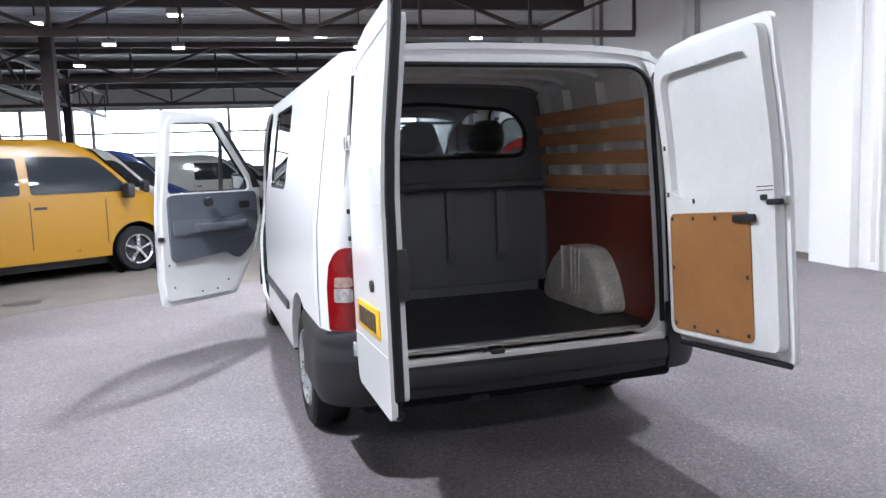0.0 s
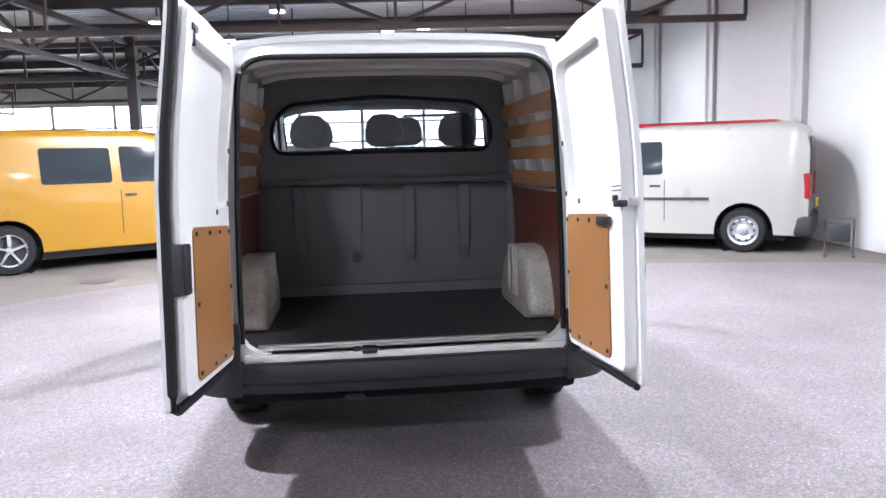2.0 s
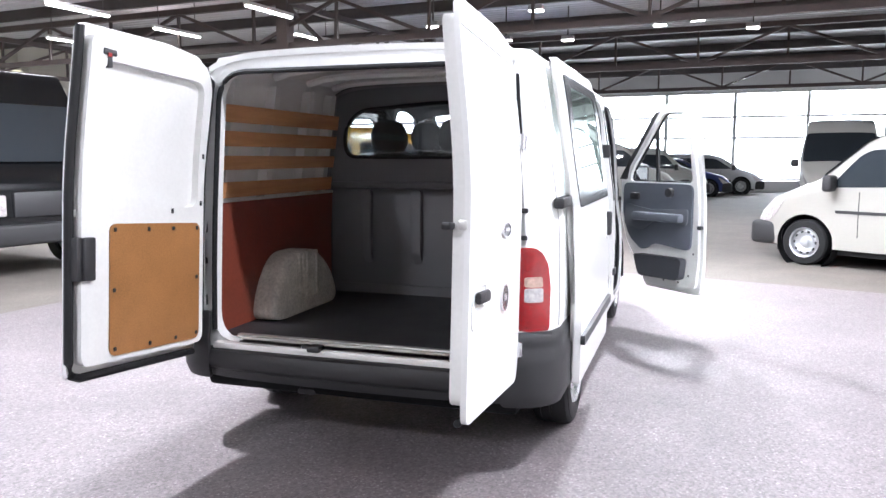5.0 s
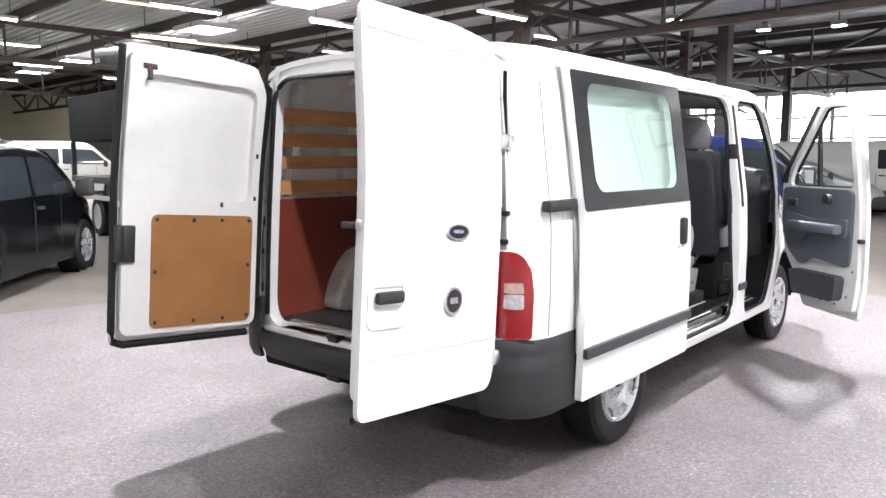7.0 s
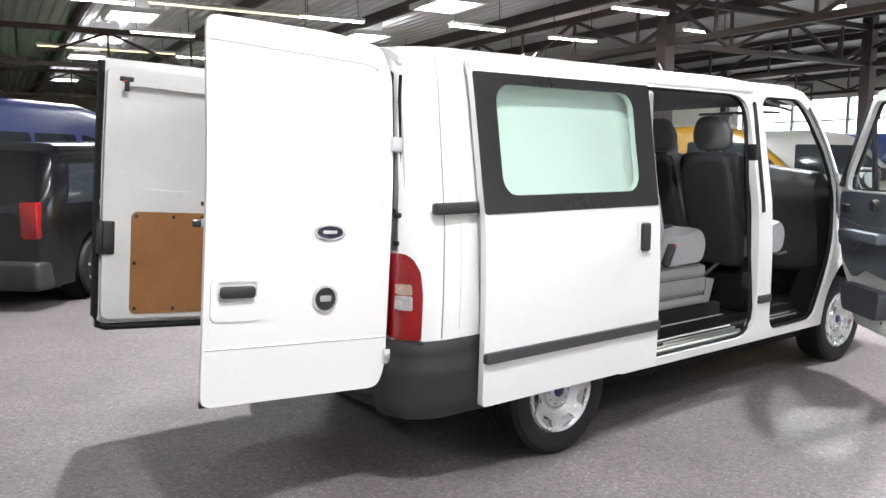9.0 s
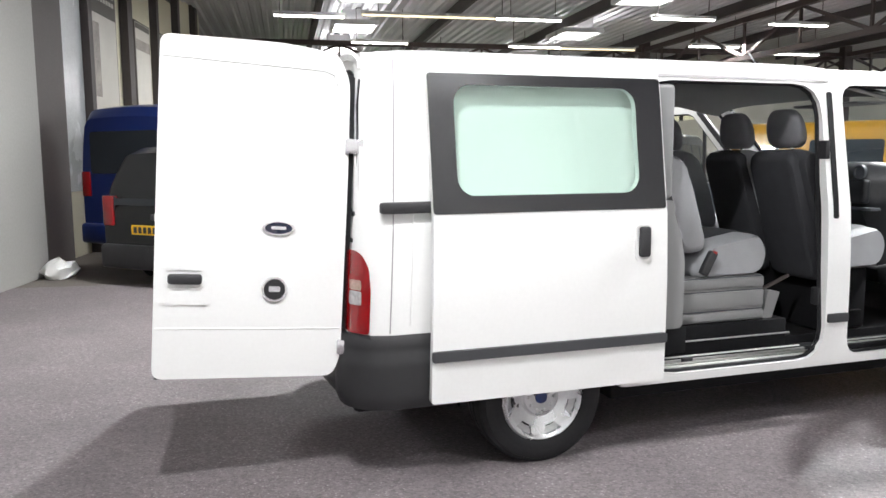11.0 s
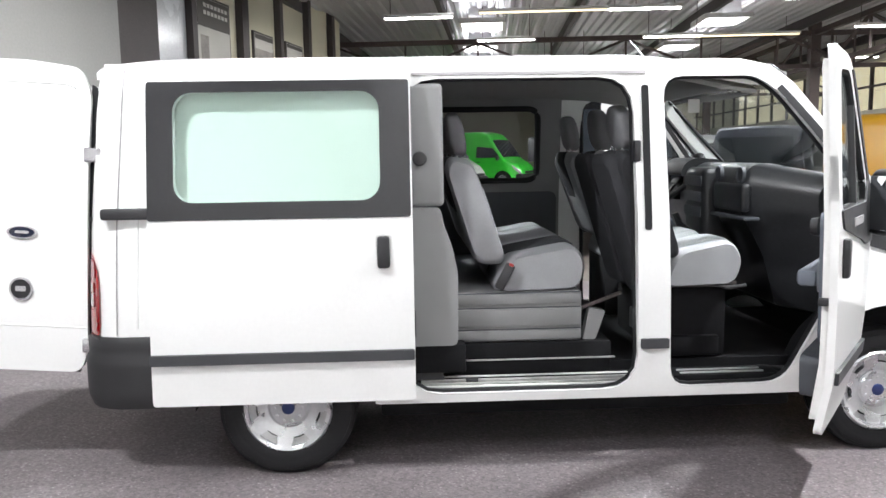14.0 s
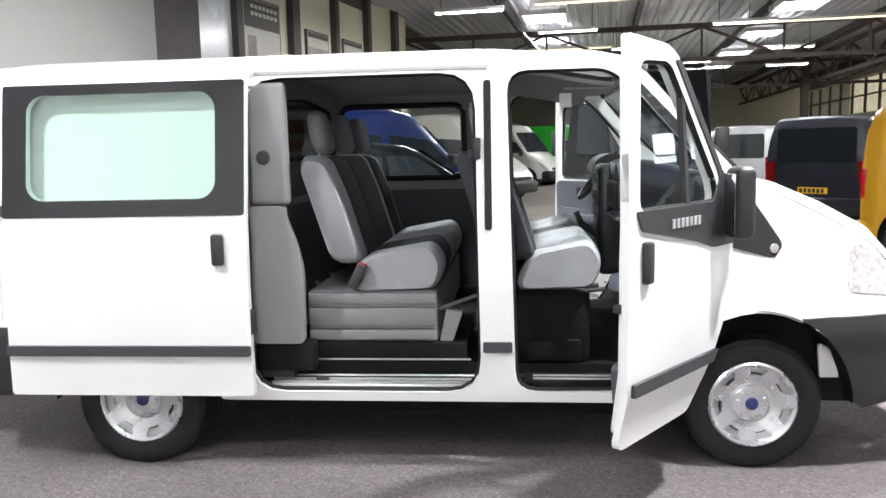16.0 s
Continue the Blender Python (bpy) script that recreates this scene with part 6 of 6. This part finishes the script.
def axle_mid(x, y, dx, dy, shift):
    n = math.hypot(dx, dy)
    return x - dy / n * shift, y + dx / n * shift


VAN_W = [[(0.35, 1.2), (1.5, 1.2), (1.5, 1.72), (0.45, 1.72)], [(1.62, 1.2), (2.6, 1.2), (2.6, 1.72), (1.62, 1.72)], [(2.7, 1.2), (4.15, 1.2), (3.75, 1.6), (3.6, 1.7), (2.7, 1.72)]]
CAB_W = [[(2.7, 1.2), (4.15, 1.2), (3.75, 1.6), (3.6, 1.7), (2.7, 1.72)]]
DC_W = [[(1.12, 1.2), (2.05, 1.2), (2.05, 1.7), (1.12, 1.7)], [(2.18, 1.2), (3.6, 1.2), (3.2, 1.6), (3.05, 1.7), (2.18, 1.72)]]
CADDY_W = [[(1.95, 1.12), (3.2, 1.08), (2.85, 1.5), (2.7, 1.58), (1.98, 1.6)]]
CAR_W = [[(0.8, 0.98), (1.6, 0.98), (1.6, 1.32), (1.05, 1.3)], [(1.68, 0.98), (2.95, 0.98), (2.5, 1.25), (2.3, 1.32), (1.68, 1.33)]]
MPV_W = [[(0.4, 1.03), (1.2, 1.03), (1.2, 1.44), (0.55, 1.42)], [(1.28, 1.03), (2.1, 1.03), (2.1, 1.46), (1.28, 1.46)], [(2.2, 1.03), (3.35, 1.03), (2.85, 1.36), (2.65, 1.45), (2.2, 1.46)]]
HIGH_SHORT_W = [[(0.3, 1.28), (1.15, 1.28), (1.15, 1.8), (0.3, 1.8)], [(1.25, 1.28), (2.1, 1.28), (2.1, 1.8), (1.25, 1.8)], [(2.25, 1.28), (3.55, 1.28), (3.1, 1.7), (2.25, 1.8)]]
HIGH_W = [[(0.4, 1.32), (1.4, 1.32), (1.4, 1.85), (0.4, 1.85)], [(1.5, 1.32), (2.5, 1.32), (2.5, 1.85), (1.5, 1.85)], [(2.95, 1.3), (4.55, 1.3), (4.15, 1.8), (2.95, 1.88)]]

# yellow van and its row
yr, yf = (-4.83, 7.38), (-2.28, 8.99)
dx, dy = yf[0] - yr[0], yf[1] - yr[1]
n = math.hypot(dx, dy)
dx, dy = dx / n, dy / n
ROW = [
    ("van", "short_van", YELLOW, "bright yellow panel van with dark windows", 0.0, 0.95, DC_W, 5, BUMPER),
    ("van", "panel_van", WHITE_B, "white van parked beside the yellow one", 1.4, 3.5, CAB_W, 0, WHITE_B),
    ("van", "panel_van", BLUEP, "dark blue van parked in the row", 3.2, 5.9, CAB_W, 0, BLUEP),
    ("van", "panel_van", SILVERP, "silver van parked in the row", 4.2, 8.3, VAN_W, 0, BUMPER),
    ("van", "panel_van", GREYP, "grey van parked in the row", 3.6, 10.9, VAN_W, 0, BUMPER),
    ("car", "people_carrier", BLACKP, "black people carrier in the row", 1.8, 13.4, MPV_W, 0, BLACKP),
    ("van", "panel_van", WHITE_B, "white van far down the row", 0.8, 16.0, CAB_W, 0, BUMPER),
]
for name, kind, colour, label, along, across, wins, sp, bp in ROW:
    x, y = yr[0] + dx * along - dy * across, yr[1] + dy * along + dx * across
    vehicle(name, kind, colour, label, parked(x, y, x + dx, y + dy, kind), wins, spokes=sp, bumper=YELLOW if colour is YELLOW else bp)
vehicle("van", "panel_van", SILVERP, "silver van with a dark bumper beside the yellow one", parked(-8.0, 10.3, -8.5, 11.3, "panel_van"), VAN_W, bumper=BUMPER)
# white small van by the wall, red van behind it
cr, cf = (5.27, 6.9), (3.06, 8.42)
x, y = axle_mid(cr[0], cr[1], cf[0] - cr[0], cf[1] - cr[1], -0.82)
ux, uy = (cf[0] - cr[0]) / 2.68, (cf[1] - cr[1]) / 2.68
vehicle("van", "small_van", CREAM_P, "white small panel van with steel wheels", parked(x, y, x + ux, y + uy, "small_van"), CADDY_W, strip=(1.3, 3.1, 0.74, 0.78), rear_glass=True, bumper=BUMPER)
x, y = x + uy * 2.3 + ux * 0.3, y - ux * 2.3 + uy * 0.3
vehicle("van", "short_van", REDP, "red van behind the white one", parked(x, y, x + ux, y + uy, "short_van"), DC_W[1:], bumper=REDP)
x, y = x + uy * 2.6, y - ux * 2.6
vehicle("car", "car", WHITE_B, "white car beyond the red van", parked(x - 0.3, y, x - 0.3 + ux, y + uy, "car"), CAR_W)
# cars in a row before the bright glazing
for i, (colour, label, kind, wins) in enumerate((
        (SILVERP, "silver car in the far row", "car", CAR_W), (WHITE_B, "white van in the far row", "panel_van", CAB_W), (GREYP, "grey car in the far row", "car", CAR_W),
        (WHITE_B, "white small van in the far row", "small_van", CADDY_W), (BLUEP, "blue car in the far row", "car", CAR_W), (SILVERP, "silver people carrier in the far row", "people_carrier", MPV_W))):
    x, y = -5.2 + 0.95 * i, 19.2 + 2.2 * i
    vehicle("car" if "van" not in label else "van", kind, colour, label, pose(x, y, 0, 0, 0, -78), wins)
vehicle("van", "high_van", WHITE_B, "white high-roof minibus near the glazing", pose(6.0, 25, 0, 0, 0, 172), HIGH_W)
vehicle("van", "panel_van", DARKP, "dark blue-grey van with tinted rear window", parked(-10.3, 8.75, -12.7, 11.15, "panel_van"), VAN_W, bumper=DARKP)
vehicle("van", "panel_van", SILVERP, "silver van standing by itself", parked(-16.6, 9.2, -17.6, 10.2, "panel_van"), VAN_W, bumper=BUMPER)
# west side
vehicle("car", "people_carrier", BLACKP, "black people carrier parked on concrete", parked(-5.77, -0.39, -7.64, 1.43, "people_carrier"), MPV_W, spokes=7)
vehicle("van", "high_van", GREENP, "bright green high-roof panel van", parked(-33.5, 3.5, -31.5, 6.5, "high_van"), [[(3.3, 1.35), (4.55, 1.35), (4.15, 1.8), (3.3, 1.88)]], bumper=BUMPER)
vehicle("van", "high_van", WHITE_B, "white high-roof panel van", parked(-29.5, 0.65, -27.8, 3.65, "high_van"), [[(3.3, 1.35), (4.55, 1.35), (4.15, 1.8), (3.3, 1.88)]], bumper=BUMPER)
vehicle("van", "high_van", WHITE_B, "white high-roof van beside the blue minibus", parked(-19.35, -0.89, -18.86, -0.02, "high_van"), [[(3.0, 1.35), (4.55, 1.35), (4.15, 1.8), (3.0, 1.88)]], bumper=BUMPER)
vehicle("van", "panel_van", WHITE_B, "white minibus far off", parked(-25.4, 8.3, -24.1, 11.4, "panel_van"), VAN_W, bumper=BUMPER)
vehicle("van", "panel_van", SILVERP, "silver van by the west side", parked(-21, 13.0, -19, 15.5, "panel_van"), VAN_W, bumper=BUMPER)
vehicle("van", "short_high_van", BLUEP, "dark blue high-roof minibus backed to the columns", pose(-7.3, -1.45, 0, 0, 0, 45), HIGH_SHORT_W, bumper=BLUEP)


def flat_truck(m):
    t = thing("truck", "small black truck with a raised canopy over its bed", "truck", "parked vehicles", m)
    part("platform", boxed(-1.05, 1.05, 0, 4.2, 0.98, 1.1, r=0.02), BLACK_PL, t, "dark load platform")
    part("canopy", boxed(-1.05, 1.05, 0, 4.2, 1.75, 2.58, r=0.03), WELL, t, "dark raised canopy")
    for s in (1, -1):
        part("post", boxed(s * 1.0 - 0.04, s * 1.0 + 0.04, 0.0, 0.08, 1.1, 1.75), BLACK_PL, t, "dark corner post", smooth=0)
    part("headboard", boxed(-1.05, 1.05, 4.2, 4.28, 0.98, 2.58, r=0.02), BLACK_PL, t, "dark headboard")
    part("chassis", boxed(-0.45, 0.45, 0.1, 5.9, 0.55, 0.97, r=0.02), BLACK_PL, t, "black chassis")
    part("cab", sheet(soft([(4.35, 0.45), (6.1, 0.45), (6.22, 0.6), (6.2, 1.15), (6.0, 1.35), (5.45, 2.2), (5.2, 2.6), (4.35, 2.65)], 0.12), [], lambda u, v, d: Vector((0.98 - 0.06 * smooth01((v - 1.3) / 1.2) - d * (1 - 0.06 * smooth01((v - 1.3) / 1.2)), u, v)), 1.96, step=0.15), BLACKP, t, "black cab")
    part("front_bumper", boxed(-0.98, 0.98, 6.08, 6.3, 0.4, 0.66, r=0.04, seg=3), BUMPER, t, "dark grey bumper")
    part("grille", boxed(-0.5, 0.5, 6.18, 6.24, 0.74, 1.05, r=0.02), BLACK_PL, t, "black grille")
    part("windscreen", sheet(rrect(-0.84, 0.84, 0.06, 0.94, 0.06), [], lambda u, q, d: Vector((u, 6.02 - 0.57 * q + 0.006 - d, 1.36 + 0.84 * q + 0.006)), 0.006, step=0.3), DARK_GLASS, t, "dark windscreen")
    for s in (1, -1):
        part("headlight", boxed(*sorted((s * 0.6, s * 0.95)), 6.16, 6.26, 0.76, 1.02, r=0.03, seg=3), CLEAR_LENS, t, "clear headlight")
        part("mirror", boxed(*sorted((s * 1.02, s * 1.2)), 5.75, 5.85, 1.4, 1.75, r=0.03), BLACK_PL, t, "black mirror")
        part("side_rail", boxed(*sorted((s * 0.98, s * 1.02)), 0.2, 4.1, 0.68, 0.76, r=0.005), ALU, t, "metal side rail")
        part("cab_window", sheet(soft([(4.75, 1.4), (5.85, 1.4), (5.35, 2.15), (4.75, 2.15)], 0.05), [], lambda u, v, d: Vector((s * (0.99 - 0.06 * smooth01((v - 1.3) / 1.2) - d), u, v)), 0.01, step=0.2), DARK_GLASS, t, "dark cab window")
        for y in (1.2, 5.3):
            mm = Matrix.Translation((s * 0.87, y, 0.36)) @ pose(0, 0, 0, 0, 0, 0 if s > 0 else 180)
            w = part("wheel", lathe(bmesh.new(), [(0.2, -0.1), (0.34, -0.1), (0.36, -0.07), (0.36, 0.07), (0.33, 0.1), (0.24, 0.1), (0.22, 0.06)], 28, mm), RUBBER, t, "black tyre")
            part("rim", lathe(bmesh.new(), [(0.0, 0.06), (0.12, 0.05), (0.2, 0.08), (0.235, 0.09), (0.235, 0.0)], 28, mm), STEEL, w, "steel rim")
    return t


flat_truck(pose(-12.29, 5.54, 0, 0, 0, -99.8))

# ---- small things round the hall ----
drain = thing("floor_drain", "dark iron drain cover in the concrete floor", "drain", m=pose(-3.45, 6.5, 0, 0, 0, 20))
part("cover", lathe(bmesh.new(), [(0.0, 0.008), (0.2, 0.008), (0.21, 0.0)], 28, pose(0, 0, 0, 0, -90, 0)), STEEL_D, drain)
st = thing("lamp_stand", "small black work lamp stand by the wall", "work lamp", m=pose(6.2, 6.1, 0, 0, 0, -32))
bm = bmesh.new()
tube(bm, [(-0.17, 0, 0.02), (-0.17, 0, 0.5), (0.17, 0, 0.5), (0.17, 0, 0.02)], 0.014, 6)
part("frame", bm, STEEL_D, st, "black tube frame")
part("head", boxed(-0.13, 0.13, -0.06, 0.05, 0.2, 0.44, r=0.015), BLACK_PL, st, "black lamp head")
for s in (-1, 1):
    part("foot", boxed(s * 0.17 - 0.015, s * 0.17 + 0.015, -0.16, 0.16, 0.0, 0.03, r=0.004), STEEL_D, st, "black foot")
PAPER = mat("poster_paper", (0.55, 0.53, 0.48), 0.6, vary=0.12, scale=2)
PAPER_D = mat("poster_print", (0.08, 0.07, 0.06), 0.6, vary=0.2, scale=6)
PAPER_B = mat("poster_picture", (0.3, 0.27, 0.24), 0.6, vary=0.5, scale=3)
PANE = mat("pale_frosted_pane", (0.5, 0.52, 0.53), 0.25, vary=0.2, scale=1.5)
for u0, u1, z0, z1, head in ((-4.32, -2.95, 2.2, 4.4, 0.5), (-6.45, -5.4, 2.3, 4.12, 0.1), (-8.3, -7.2, 2.3, 4.15, 0.08)):
    po = thing("poster", "framed advertising board on the wall, print unreadable", "poster", "wall boards", SOUTH)
    part("frame", boxed(u0, u1, -0.3, -0.25, z0, z1, r=0.01), PAPER_D, po, "dark frame")
    part("sheet", boxed(u0 + 0.05, u1 - 0.05, -0.25, -0.245, z0 + 0.05, z1 - 0.04), PAPER, po, "printed sheet", smooth=0)
    part("heading_bar", boxed(u0 + 0.06, u1 - 0.06, -0.245, -0.242, z1 - 0.05 - head, z1 - 0.05), PAPER_D, po, "dark heading bar", smooth=0)
    if head > 0.2:
        for k in range(7):
            for row in (0, 1):
                part("print_bar", boxed(u0 + 0.14 + 0.14 * k, u0 + 0.24 + 0.14 * k, -0.242, -0.239, z1 - 0.2 - 0.13 * row, z1 - 0.13 - 0.13 * row), PAPER, po, "pale print bar", smooth=0)
        part("picture", boxed(u1 - 0.45, u1 - 0.15, -0.245, -0.242, z0 + 0.3, z1 - 0.7), PAPER_B, po, "faded picture", smooth=0)
    else:
        part("picture", boxed(u0 + 0.06, u1 - 0.06, -0.245, -0.242, z1 - 0.55, z1 - 0.35), PAPER_B, po, "faded picture", smooth=0)
pn = part("window_3", boxed(-2.62, -1.52, -0.299, -0.26, 1.0, 4.7, r=0.01), PANE, smooth=0)
pn.matrix_world = SOUTH
setting(pn, "pale frosted window between the columns")
cl = thing("cloth", "white cloth lying at the foot of a column", "cloth", m=pose(-6.35, -2.2, 0))
bm = bmesh.new()
bmesh.ops.create_icosphere(bm, subdivisions=3, radius=0.2)
for vtx in bm.verts:
    q = noise.noise(vtx.co * 9) * 0.08
    vtx.co = Vector((vtx.co.x * 1.4 + q, vtx.co.y + q, max(vtx.co.z * 0.7 + 0.1 + q, 0.0)))
part("bundle", bm, WHITE_IN, cl)
bm = bmesh.new()
for k in range(3):
    box(bm, 5.705, 5.73, 4.1 + 0.0, 4.2, 3.1, 3.22, r=0.01)
ob = thing("wall_box", "small white electric box on the wall", "junction box", m=HALL)
part("case", boxed(5.66, 5.722, 3.9, 4.05, 3.0, 3.2, r=0.015), WALL_W, ob)
bm.free()
